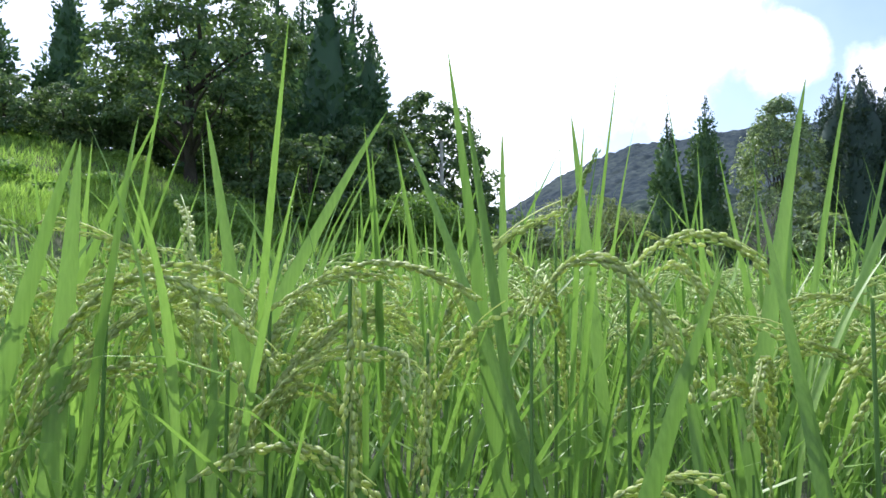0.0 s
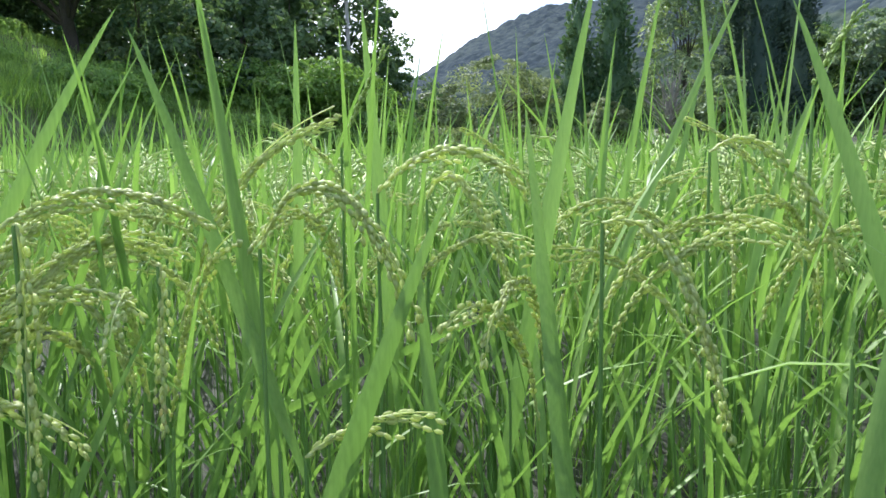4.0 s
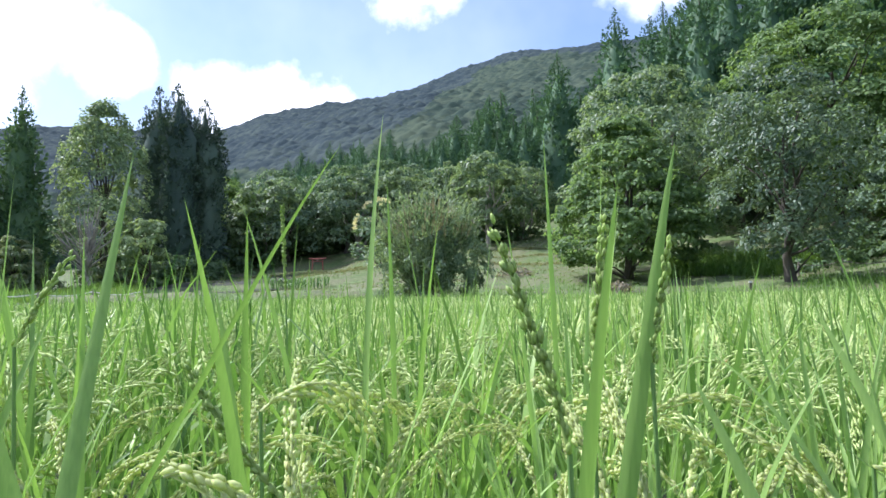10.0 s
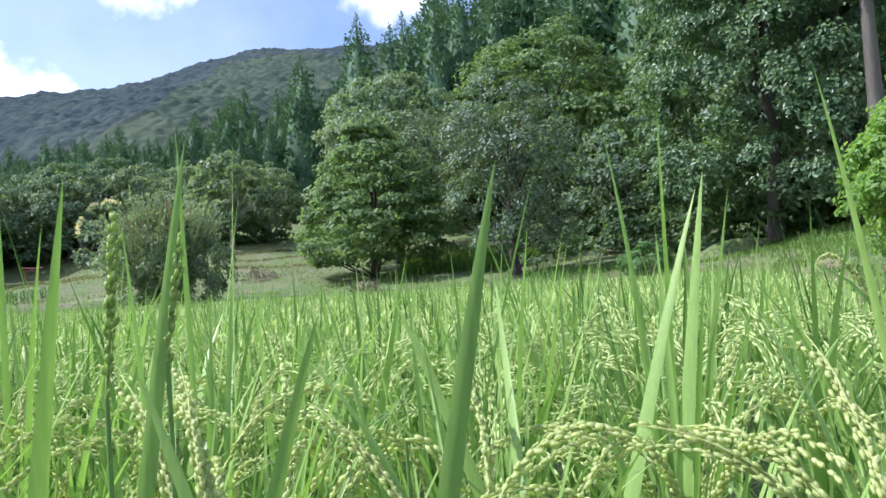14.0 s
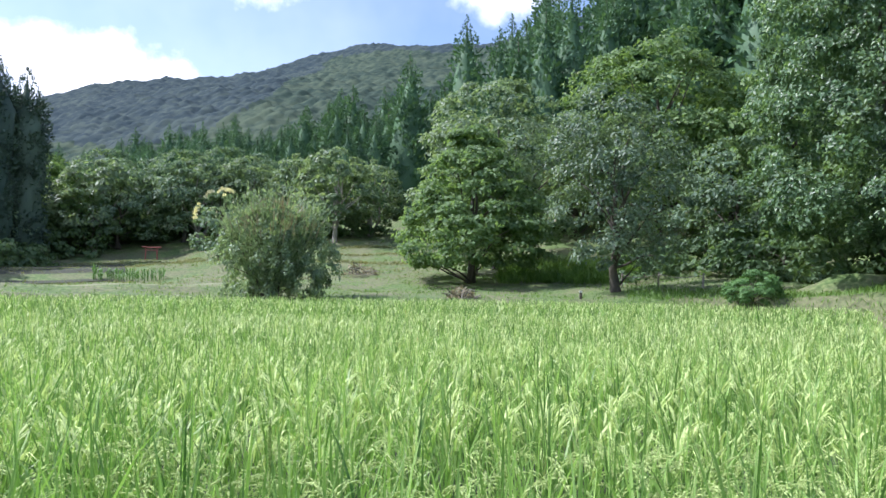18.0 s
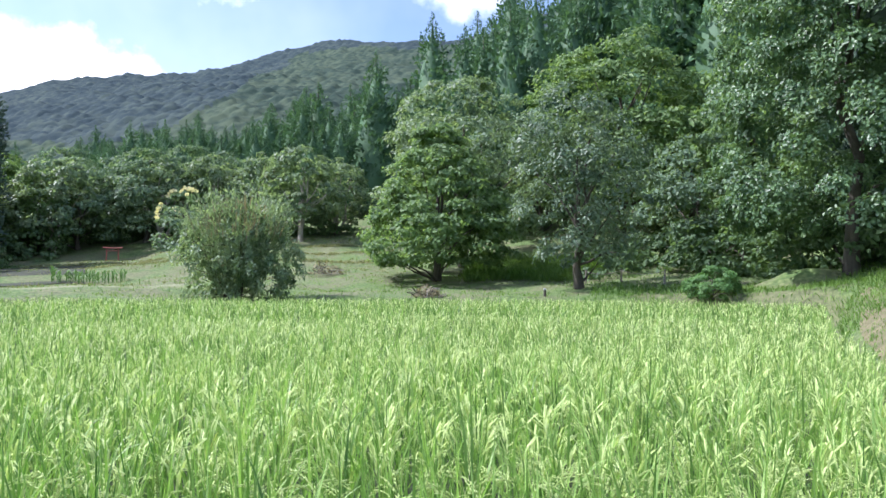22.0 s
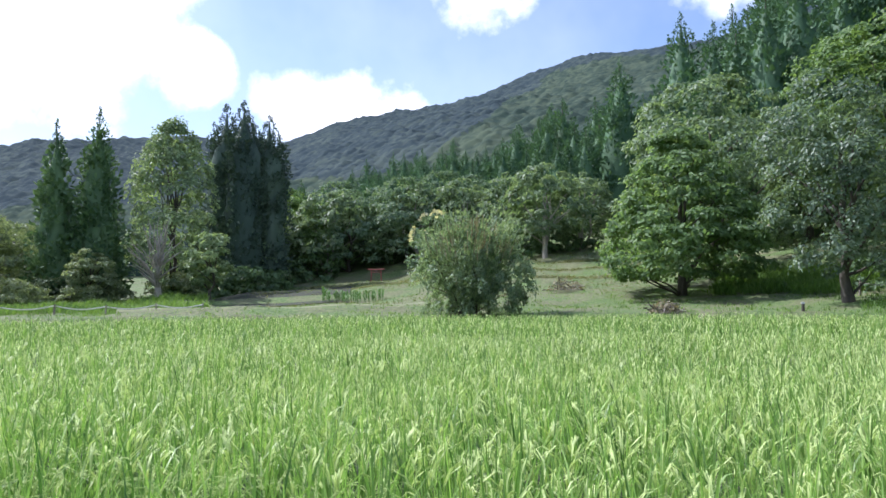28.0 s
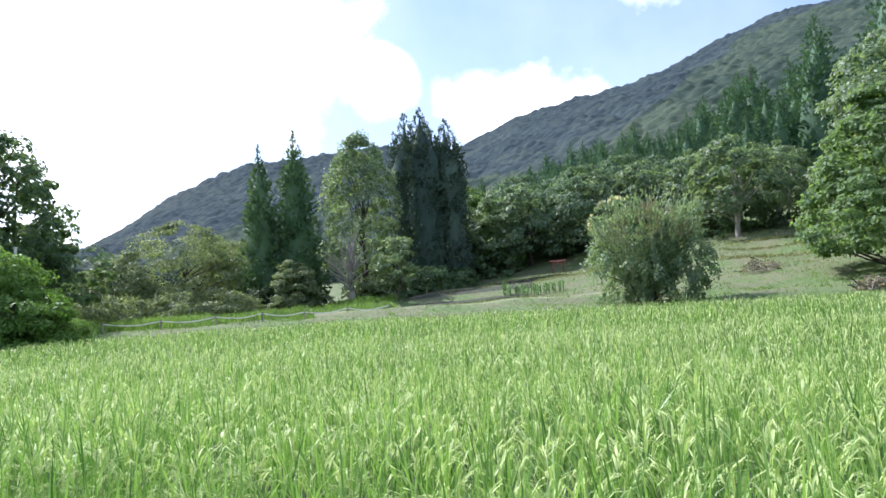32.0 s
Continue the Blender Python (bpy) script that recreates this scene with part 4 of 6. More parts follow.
def trees():
    # round the far side of the paddy
    broadleaf("maple_tree", "spreading maple with layered light green foliage", -0.2, 38.6, 8.8, 9.6, 0.6, MAPLE, clumps=260, per=84, leaf=0.27, seed=21, flat=0.42, trunk=0.2, droop=0.15, size=0.09, shape="cone")
    broadleaf("zelkova_tree", "tall grey-green broadleaf tree behind the maple", 1.9, 45, 12.6, 10.4, 1.5, GREY, clumps=130, per=100, leaf=0.3, seed=22, flat=0.6, trunk=0.26, size=0.1)
    broadleaf("persimmon_tree", "greyish persimmon tree with a dark forked trunk", 11.0, 32.2, 9.2, 6.4, 0.7, PERSIMMON, clumps=110, per=105, leaf=0.2, seed=23, flat=0.8, trunk=0.19, droop=0.5, size=0.11, shape="round", inside=0.35)
    broadleaf("hill_tree", "large green broadleaf tree with layered boughs", 14.2, 50, 14.4, 13.6, 2.0, OLIVE, clumps=170, per=105, leaf=0.36, seed=24, flat=0.4, trunk=0.3, size=0.1)
    broadleaf("leafy_tree", "big dark glossy-leaved tree hanging low over the bank", 29.9, 30.2, 17.6, 9.4, 0.8, GLOSSY, clumps=480, per=160, leaf=0.2, seed=25, flat=0.8, trunk=0.24, droop=0.8, size=0.075, shape="column", inside=0.3, limbs=8)
    broadleaf("vine_tree", "bright green vine-covered tree by the path", 42.7, 12.4, 4.2, 3.4, 0.4, BRIGHT, clumps=300, per=100, leaf=0.115, seed=26, flat=0.8, trunk=0.12, droop=0.5, size=0.075, limbs=8)
    vine = broadleaf("vine_shrub", "low leafy shrub in front of the vine tree", 41.2, 12.9, 1.3, 1.7, -0.1, BRIGHT, clumps=70, per=50, leaf=0.11, seed=94, trunk=0.02, size=0.12, category="bush", group="shrubs by the path", limbs=5)
    for az, r, g in ((44.6, 11.7, 0.8), (47.6, 11.9, 1.0), (39.4, 13.6, 0.7)):
        stand_again(vine, az, r, g, az)
    broadleaf("small_tree", "small pale-leaved tree by the fence", -36.9, 48.5, 4.5, 3.1, 0.9, POPLAR, clumps=60, per=60, leaf=0.26, seed=27, trunk=0.09, size=0.13, shape="round")
    broadleaf("poplar_tree", "tall pale green poplar beside the dark cedars", -39.7, 56, 13.8, 5.8, 1.5, POPLAR, clumps=170, per=70, leaf=0.3, seed=28, trunk=0.18, flat=1.1, size=0.12, shape="column")
    broadleaf("bare_tree", "thin pale-trunked tree with bare spreading branches", -40.6, 50, 6.0, 4.6, 1.0, WILLOW, PALE_BARK, clumps=44, per=7, leaf=0.2, seed=34, trunk=0.22, limbs=40, size=0.1, shape="round")
    broadleaf("chestnut_tree", "rounded broadleaf tree behind the fence", -53.6, 57, 7.4, 10.0, 0.0, CHESTNUT, clumps=150, per=90, leaf=0.26, seed=29, trunk=0.2, size=0.11, flat=0.5)
    broadleaf("chestnut_tree", "low rounded broadleaf tree behind the fence", -50.4, 62, 6.4, 8.4, 0.0, CHESTNUT, clumps=130, per=90, leaf=0.26, seed=30, trunk=0.2, size=0.12, flat=0.5)
    broadleaf("chestnut_tree", "low spreading tree at the foot of the conifers", -45.2, 51, 3.8, 3.4, 0.1, CHESTNUT, clumps=70, per=80, leaf=0.2, seed=33, trunk=0.12, size=0.14, flat=0.5)
    broadleaf("chestnut_tree", "low spreading tree beyond the grassy mound", -58.6, 56, 4.6, 6.6, 0.0, CHESTNUT, clumps=110, per=80, leaf=0.26, seed=39, trunk=0.14, size=0.13, flat=0.5)
    hedge = broadleaf("hedge_bush", "low tangled bush along the rope fence", -58, 50, 2.0, 4.0, -0.2, CHESTNUT, clumps=50, per=50, leaf=0.24, seed=38, trunk=0.04, size=0.17, category="bush", group="fence bushes", limbs=6)
    for az, r, g in ((-54, 51, 1.0), (-49.6, 51, 0.9), (-47.4, 53, 1.0), (-43.5, 52, 0.7), (-39.6, 55, 1.0), (-38.4, 57, 1.1), (-34.0, 60, 1.0), (-32.5, 61, 0.9), (-60.5, 48, 0.8)):
        stand_again(hedge, az, r, g, az)
    bush = broadleaf("willow_bush", "many-stemmed grey-green bush on the bank", -15.8, 30.3, 3.8, 5.1, -0.2, WILLOW, clumps=260, per=48, leaf=0.2, seed=31, flat=1.6, trunk=0.045, size=0.055, droop=0.0, spread_up=0.8, stems=11, category="bush", inside=0.4, limbs=40, slim=0.4)
    rng = np.random.default_rng(35)
    n = 340
    a, q = rng.uniform(0, 6.28, n), np.sqrt(rng.random(n))
    foot = np.stack([2.0 * q * np.cos(a), 2.0 * q * np.sin(a), 3.4 - 1.2 * q**2.2 + rng.normal(0, 0.15, n)], -1)
    tagged(part("seed_twig", np_mesh("seed_twig", [blades(foot, a, 0.35 * q, 0.1 * q, rng.uniform(0.4, 0.9, n), np.full(n, 0.05), 2, False, SEED)]), bush, "brownish upright twig ends"), kind="stuff")
    m = 230
    a, q = rng.uniform(0, 6.28, m), np.sqrt(rng.random(m))
    tip = np.stack([2.6 * q * np.cos(a), 2.6 * q * np.sin(a), 4.5 - 1.5 * q**3 + rng.normal(0, 0.2, m)], -1)
    s = rng.uniform(0.12, 1.0, (m, 34, 1))
    p = (tip[:, None] * np.array([1, 1, 0]) * (0.25 + 0.75 * s) + tip[:, None] * np.array([0, 0, 1]) * s).reshape(-1, 3) + rng.normal(0, 0.06, (m * 34, 3))
    up = np.repeat(unit(tip), 34, 0) + rng.normal(0, 0.35, (m * 34, 3))
    tagged(part("leafy_shoot", np_mesh("leafy_shoot", [leaf_cards(rng, p, up, 0.19, 0.07, 0.2, WILLOW)]), bush, "upright leafy shoots"), kind="stuff")
    blossom = broadleaf("blossom_tree", "small tree with cream blossom behind the bush", -19.6, 52, 4.9, 3.6, 0.4, WOOD_LEAF, clumps=40, per=70, leaf=0.28, seed=36, size=0.16)
    rng = np.random.default_rng(37)
    e = unit(rng.normal(size=(900, 3)))
    e[:, 2] = np.abs(e[:, 2])
    e = e[np.sin(e[:, 0] * 7) + np.sin(e[:, 1] * 9 + 1) + np.sin(e[:, 2] * 8) > 1.0]
    part("blossom", np_mesh("blossom", [leaf_cards(rng, e * np.array([1.8, 1.8, 2.3]) + np.array([0, 0, 2.6]), e, 0.26, 0.2, 0.1, CREAM)]), blossom, "cream blossom clusters")
    broadleaf("low_shrub", "low dark green shrub on the grassy bank", 20.8, 28.2, 1.15, 2.0, 0.0, MAIZE, clumps=60, per=110, leaf=0.1, seed=32, trunk=0.03, size=0.13, category="bush")
    mound = broadleaf("bank_shrub", "dense shrub spilling down the grassy mound", -63.6, 28.6, 1.5, 4.0, -0.3, WEED, clumps=90, per=60, leaf=0.17, seed=90, trunk=0.04, size=0.11, category="bush", group="mound shrubs", limbs=6)
    rng = np.random.default_rng(91)
    for az, r, g in ((-71.5, 29, 1.0), (-69.5, 28.4, 0.95), (-67.5, 29.2, 1.1), (-66, 27.8, 0.9), (-65, 29.6, 1.0), (-62.4, 28.4, 0.85), (-61.2, 28.8, 0.62), (-60.2, 29.6, 0.42), (-64.4, 27.2, 0.7), (-73.5, 28.6, 1.0)):
        stand_again(mound, az, r, g, rng.uniform(0, 6.28))
    tuft = broadleaf("slope_weed", "lush light green weed clump on the hillside", -90, 25, 0.5, 2.2, -0.15, SLOPE_GRASS, clumps=60, per=40, leaf=0.13, seed=92, trunk=0.02, size=0.12, category="weed", group="hillside weeds", limbs=4)
    for k in range(26):
        stand_again(tuft, rng.uniform(-103, -70), rng.uniform(22, 31.5), rng.uniform(0.6, 1.25), rng.uniform(0, 6.28))
    brow = broadleaf("brow_bush", "dark bush along the brow of the grass slope", -97, 33, 1.7, 3.6, -0.2, SHADY, clumps=70, per=50, leaf=0.18, seed=93, trunk=0.03, size=0.12, category="bush", group="brow bushes", limbs=5)
    for az in (-103, -100, -94.5, -92, -89.5):
        stand_again(brow, az, rng.uniform(32, 34), rng.uniform(0.7, 1.1), rng.uniform(0, 6.28))
    # conifers over the valley
    conifer("thin_conifer", "slender pointed conifer lit on one side", -47.6, 55, 12.8, 4.2, 41, LIGHT_CEDAR, per=2600, card=0.46)
    conifer("thin_conifer", "slender pointed conifer with a ragged tip", -44.9, 55, 14.1, 5.4, 42, LIGHT_CEDAR, per=3200, card=0.46)
    conifer("dark_cedar", "dense dark group of cedars with several tops", -34.7, 60, 15.4, 5.4, 43, DARK_CEDAR, per=5600, card=0.34, tops=5, column=True)
    # wooded slope on the sunny side
    rng = np.random.default_rng(50)
    oak = broadleaf("oak_tree", "woodland oak in full green leaf", -26.6, 66, 7.6, 8.4, 0.6, WOOD_LEAF, clumps=85, per=60, leaf=0.34, seed=51, flat=0.5, trunk=0.18, size=0.12, group="woodland trees", limbs=8)
    oak2 = broadleaf("oak_tree", "woodland oak with dense dark leaves", -31, 68, 7.4, 7.6, 0.4, OLIVE, clumps=80, per=60, leaf=0.34, seed=52, flat=0.5, trunk=0.18, size=0.13, group="woodland trees", limbs=8)
    grey = broadleaf("alder_tree", "greyish broadleaf tree with pale trunks", -11.0, 57, 7.6, 6.6, 1.6, GREY, PALE_BARK, clumps=100, per=46, leaf=0.38, seed=53, flat=0.55, trunk=0.15, size=0.12, stems=3, group="slope trees")
    for az, r, g in ((-33.6, 66, 0.95), (-29.2, 66, 0.9), (-22.2, 66, 1.02), (-19.2, 68, 0.95), (-24.4, 69, 0.98), (-31.5, 72, 1.1), (-27.5, 73, 1.05), (-16.6, 68, 0.85), (4.5, 58, 1.2), (8.0, 56, 1.2), (19.5, 48, 1.3), (24, 46, 1.3), (20, 41, 0.85), (-34.6, 62, 0.75), (-2.5, 60, 0.7), (28, 42, 1.0), (31, 41, 1.0), (34.5, 38, 1.0), (39, 34, 0.9)):
        stand_again(oak if rng.random() < 0.55 else oak2, az, r, g * rng.uniform(0.94, 1.06), rng.uniform(0, 6.28))
    for az, r, g in ((-8.2, 61, 0.85), (-13.6, 63, 0.9), (-28.2, 64.5, 1.0), (-21.2, 65, 0.95), (-17.6, 64, 0.9), (-32.4, 65, 0.9)):
        stand_again(grey, az, r, g, rng.uniform(0, 6.28))
    cedar = conifer("cedar_tree", "tall dark green plantation cedar", -5.1, 74, 16.6, 8.6, 61, CEDAR, per=2800, card=0.56, trunk=0.25, group="plantation cedars")
    cedar2 = conifer("cedar_tree", "tall pointed plantation cedar", -9.6, 80, 13.6, 7.4, 62, CEDAR, per=2600, card=0.52, trunk=0.22, group="plantation cedars")
    for az, r, h, tr in ((36.6, 25.5, 20, 0.27), (34.8, 28, 19, 0.13), (42.3, 29, 21, 0.2), (47, 26, 20, 0.26)):
        conifer("tall_cedar", "tall cedar with a bare pale trunk at the path", az, r, h, 5.0, int(az * 10), DARK_CEDAR, clear=0.42, per=3000, card=0.34, trunk=tr, group="cedars by the path")
    spots = [(-6.8, 76, 0.8), (-11.5, 80, 0.86), (-10.6, 86, 0.95), (-13.4, 84, 0.66), (-15.2, 86, 0.62), (-17, 82, 0.58), (-19, 86, 0.62), (-21, 88, 0.6), (-14.4, 78, 0.55), (-18, 80, 0.52), (-22.6, 84, 0.56), (-24.6, 88, 0.6), (-26.6, 86, 0.55), (-28.6, 90, 0.6), (-30.6, 88, 0.55), (-2.4, 84, 0.95), (-0.6, 86, 1.22), (-3.8, 80, 0.7), (-32.4, 90, 0.5), (-7.8, 72, 0.6), (-8.8, 76, 0.78), (-12.6, 78, 0.62), (-13.2, 90, 0.8), (-6.0, 84, 0.95), (-3.2, 74, 0.62), (-1.8, 78, 0.7), (-10, 72, 0.55), (-16, 76, 0.48), (-20, 80, 0.5)]
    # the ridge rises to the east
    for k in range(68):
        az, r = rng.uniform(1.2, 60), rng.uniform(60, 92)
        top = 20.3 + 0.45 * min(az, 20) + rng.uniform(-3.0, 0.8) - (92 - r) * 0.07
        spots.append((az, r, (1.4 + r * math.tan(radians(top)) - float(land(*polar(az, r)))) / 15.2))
    close = conifer("cedar_tree", "tall cedar with dense dark needles behind the path", 33, 38, 17, 6.0, 63, DARK_CEDAR, per=3400, card=0.36, trunk=0.26, clear=0.1, group="cedars by the path")
    for k in range(9):
        stand_again(close, rng.uniform(31, 60), rng.uniform(33, 48), rng.uniform(0.9, 1.2), rng.uniform(0, 6.28))
    for k in range(46):
        spots.append((rng.uniform(-33, -13), rng.uniform(84, 112), rng.uniform(0.38, 0.62)))
    for k in range(22):
        spots.append((rng.uniform(-13, 1), rng.uniform(76, 92), rng.uniform(0.5, 0.8)))
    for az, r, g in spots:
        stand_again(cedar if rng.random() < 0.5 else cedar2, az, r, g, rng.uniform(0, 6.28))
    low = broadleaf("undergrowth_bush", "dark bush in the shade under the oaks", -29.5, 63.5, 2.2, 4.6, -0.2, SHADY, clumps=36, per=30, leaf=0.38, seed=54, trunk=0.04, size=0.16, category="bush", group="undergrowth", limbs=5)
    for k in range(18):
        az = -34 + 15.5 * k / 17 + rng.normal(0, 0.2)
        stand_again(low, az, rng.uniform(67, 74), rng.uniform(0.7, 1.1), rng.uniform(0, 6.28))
    # further bushes, some added as dark masses where shade lies under the trees
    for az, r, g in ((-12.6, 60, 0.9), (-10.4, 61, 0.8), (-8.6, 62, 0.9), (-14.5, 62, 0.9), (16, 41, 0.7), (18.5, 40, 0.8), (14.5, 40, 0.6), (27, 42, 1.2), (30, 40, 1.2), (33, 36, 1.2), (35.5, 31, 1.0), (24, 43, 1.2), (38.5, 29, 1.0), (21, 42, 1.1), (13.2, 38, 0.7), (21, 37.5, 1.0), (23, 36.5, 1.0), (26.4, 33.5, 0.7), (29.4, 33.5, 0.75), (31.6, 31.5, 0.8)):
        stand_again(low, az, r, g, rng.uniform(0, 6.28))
    # dark bushes added to deepen the shade at the cedars' foot
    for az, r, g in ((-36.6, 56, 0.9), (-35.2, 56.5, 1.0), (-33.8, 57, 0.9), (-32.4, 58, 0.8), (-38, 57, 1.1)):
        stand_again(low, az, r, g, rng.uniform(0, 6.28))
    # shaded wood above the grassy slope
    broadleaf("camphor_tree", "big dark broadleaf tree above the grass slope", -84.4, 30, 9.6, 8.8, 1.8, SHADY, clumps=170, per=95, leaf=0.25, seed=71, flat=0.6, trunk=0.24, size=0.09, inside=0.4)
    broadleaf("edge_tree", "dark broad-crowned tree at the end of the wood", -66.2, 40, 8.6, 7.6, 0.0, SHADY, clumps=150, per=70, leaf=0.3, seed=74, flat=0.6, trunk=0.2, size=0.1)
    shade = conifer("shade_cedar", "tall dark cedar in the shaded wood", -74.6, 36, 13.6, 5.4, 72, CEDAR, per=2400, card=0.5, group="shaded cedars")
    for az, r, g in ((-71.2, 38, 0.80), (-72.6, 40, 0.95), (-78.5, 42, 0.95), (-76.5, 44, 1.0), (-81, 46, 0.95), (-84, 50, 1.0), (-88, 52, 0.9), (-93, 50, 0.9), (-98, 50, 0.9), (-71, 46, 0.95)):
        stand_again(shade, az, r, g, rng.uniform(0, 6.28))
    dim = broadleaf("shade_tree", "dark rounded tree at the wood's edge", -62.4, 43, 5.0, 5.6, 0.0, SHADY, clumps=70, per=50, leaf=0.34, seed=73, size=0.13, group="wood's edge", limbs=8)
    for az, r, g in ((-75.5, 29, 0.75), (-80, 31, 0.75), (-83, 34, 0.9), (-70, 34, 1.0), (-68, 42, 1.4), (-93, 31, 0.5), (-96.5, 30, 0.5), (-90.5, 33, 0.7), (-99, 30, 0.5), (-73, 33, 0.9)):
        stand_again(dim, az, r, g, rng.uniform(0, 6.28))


trees()


def tree_tops(x, y, cell, seed):
    """Height of a closed canopy: the rounded top of the nearest of many jittered trees."""
    rng = np.random.default_rng(seed)
    shift, high = rng.random((997, 2)), rng.uniform(0.35, 1.0, 997)
    gx, gy = np.floor(x / cell).astype(int), np.floor(y / cell).astype(int)
    best = np.full(x.shape, -1.0)
    for dx in (-1, 0, 1):
        for dy in (-1, 0, 1):
            cx, cy = gx + dx, gy + dy
            h = (cx * 7919 + cy * 104729) % 997
            d = ((x / cell - cx - shift[h, 0]) ** 2 + (y / cell - cy - shift[h, 1]) ** 2) / 0.8
            best = np.maximum(best, high[h] * (1 - d))
    return np.maximum(best, -0.1)


def mountain_wood():
    """Closed canopy of the forested mountain sides, crown beside crown."""
    az, r = np.radians(np.arange(-76, 50, 0.2)), np.geomspace(96, 352, 270)
    A, R = np.meshgrid(az, r)
    x, y = R * np.sin(A), R * np.cos(A)
    cover = land(x, y) + 1.0 + R / 330 * 3.4 + 0.5 * wave(x, y, 5.5, 0.2)
    z = cover + 1.9 * tree_tops(x, y, 3.4, 81) + 0.9 * tree_tops(x, y, 1.7, 82)
    z[0] = land(x[0], y[0]) - 2
    n = len(az)
    i, j = np.meshgrid(np.arange(len(r) - 1), np.arange(n - 1), indexing="ij")
    f = np.stack([i * n + j, i * n + j + 1, (i + 1) * n + j + 1, (i + 1) * n + j], -1).reshape(-1, 4)
    v = np.stack([x, y, z], -1).reshape(-1, 3)
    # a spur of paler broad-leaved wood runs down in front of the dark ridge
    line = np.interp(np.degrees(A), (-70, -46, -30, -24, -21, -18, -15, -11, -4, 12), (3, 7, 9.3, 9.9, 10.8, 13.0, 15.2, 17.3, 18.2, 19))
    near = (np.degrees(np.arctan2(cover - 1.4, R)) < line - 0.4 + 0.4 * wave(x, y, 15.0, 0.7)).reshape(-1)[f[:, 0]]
    for name, mat, pick, label in (("ridge_wood", HAZY_WOOD, ~near, "dark forest covering the mountain ridge, bluish haze in its colour"), ("spur_wood", SPUR_WOOD, near, "paler green forest on the lower spur")):
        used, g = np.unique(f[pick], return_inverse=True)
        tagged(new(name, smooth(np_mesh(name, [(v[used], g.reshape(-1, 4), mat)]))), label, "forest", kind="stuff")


mountain_wood()


# ---- single plants at the lane's edge ----
# tip, lower point and width of single long leaves
LEAVES_WEST = (
    (-0.811, 0.253, 1.047, -0.772, 0.293, 0.710, 0.0160),
    (-0.799, 0.202, 0.959, -0.752, 0.233, 0.865, 0.0131),
    (-0.873, 0.039, 0.972, -0.827, 0.063, 0.832, 0.0141),
    (-1.021, 0.011, 0.996, -0.998, -0.091, 0.741, 0.0160),
    (-0.976, 0.411, 1.014, -0.946, 0.398, 0.870, 0.0119),
    (-0.827, 0.201, 0.980, -0.832, 0.110, 0.830, 0.0137),
    (-0.716, 0.647, 0.728, -0.816, 0.444, 0.671, 0.0100),
    (-0.610, 0.359, 0.791, -0.579, 0.355, 0.682, 0.0134),
    (-0.760, 0.249, 0.977, -0.747, 0.257, 0.915, 0.0096),
    (-0.812, -0.018, 0.944, -0.790, -0.031, 0.835, 0.0170),
    (-0.874, -0.061, 0.930, -0.847, -0.065, 0.809, 0.0176),
    (-0.834, -0.062, 0.925, -0.805, -0.089, 0.814, 0.0146),
)
# tip, lower point and width of single long leaves
LEAVES_MIDDLE = (
    (-0.697, 0.614, 1.042, -0.683, 0.543, 0.813, 0.0160),
    (-0.386, 0.663, 1.044, -0.386, 0.571, 0.723, 0.0160),
    (-0.513, 0.643, 0.982, -0.423, 0.640, 0.791, 0.0160),
    (-0.648, 0.487, 0.900, -0.570, 0.456, 0.730, 0.0158),
    (-0.883, 0.450, 1.020, -0.840, 0.444, 0.879, 0.0145),
    (-0.661, 0.807, 1.060, -0.698, 0.728, 0.894, 0.0098),
    (-0.811, 0.839, 1.093, -0.826, 0.810, 0.918, 0.0090),
    (-0.182, 0.570, 0.861, -0.238, 0.448, 0.760, 0.0160),
    (-0.566, 0.360, 0.834, -0.555, 0.296, 0.727, 0.0160),
    (-0.218, 0.582, 1.020, -0.280, 0.597, 0.956, 0.0030),
)
# tip, lower point and width of single long leaves
LEAVES_NORTH = (
    (-0.101, 0.637, 1.006, -0.121, 0.644, 0.868, 0.0100),
    (-0.069, 0.726, 1.041, -0.095, 0.733, 0.905, 0.0115),
    (0.021, 0.512, 0.941, 0.002, 0.515, 0.887, 0.0075),
    (0.174, 1.134, 0.950, 0.148, 0.913, 0.799, 0.0140),
    (-0.071, 0.634, 0.915, -0.043, 0.616, 0.860, 0.0095),
    (0.324, 0.896, 1.033, 0.282, 0.874, 0.840, 0.0140),
    (0.326, 0.916, 1.020, 0.241, 0.875, 0.824, 0.0140),
    (0.069, 0.470, 0.977, 0.050, 0.474, 0.895, 0.0080),
    (0.049, 0.953, 0.942, 0.111, 0.900, 0.798, 0.0130),
    (0.419, 0.612, 0.970, 0.382, 0.607, 0.839, 0.0120),
    (0.253, 0.561, 0.937, 0.255, 0.565, 0.861, 0.0090),
    (0.254, 1.233, 1.092, 0.208, 1.238, 0.956, 0.0035),
)
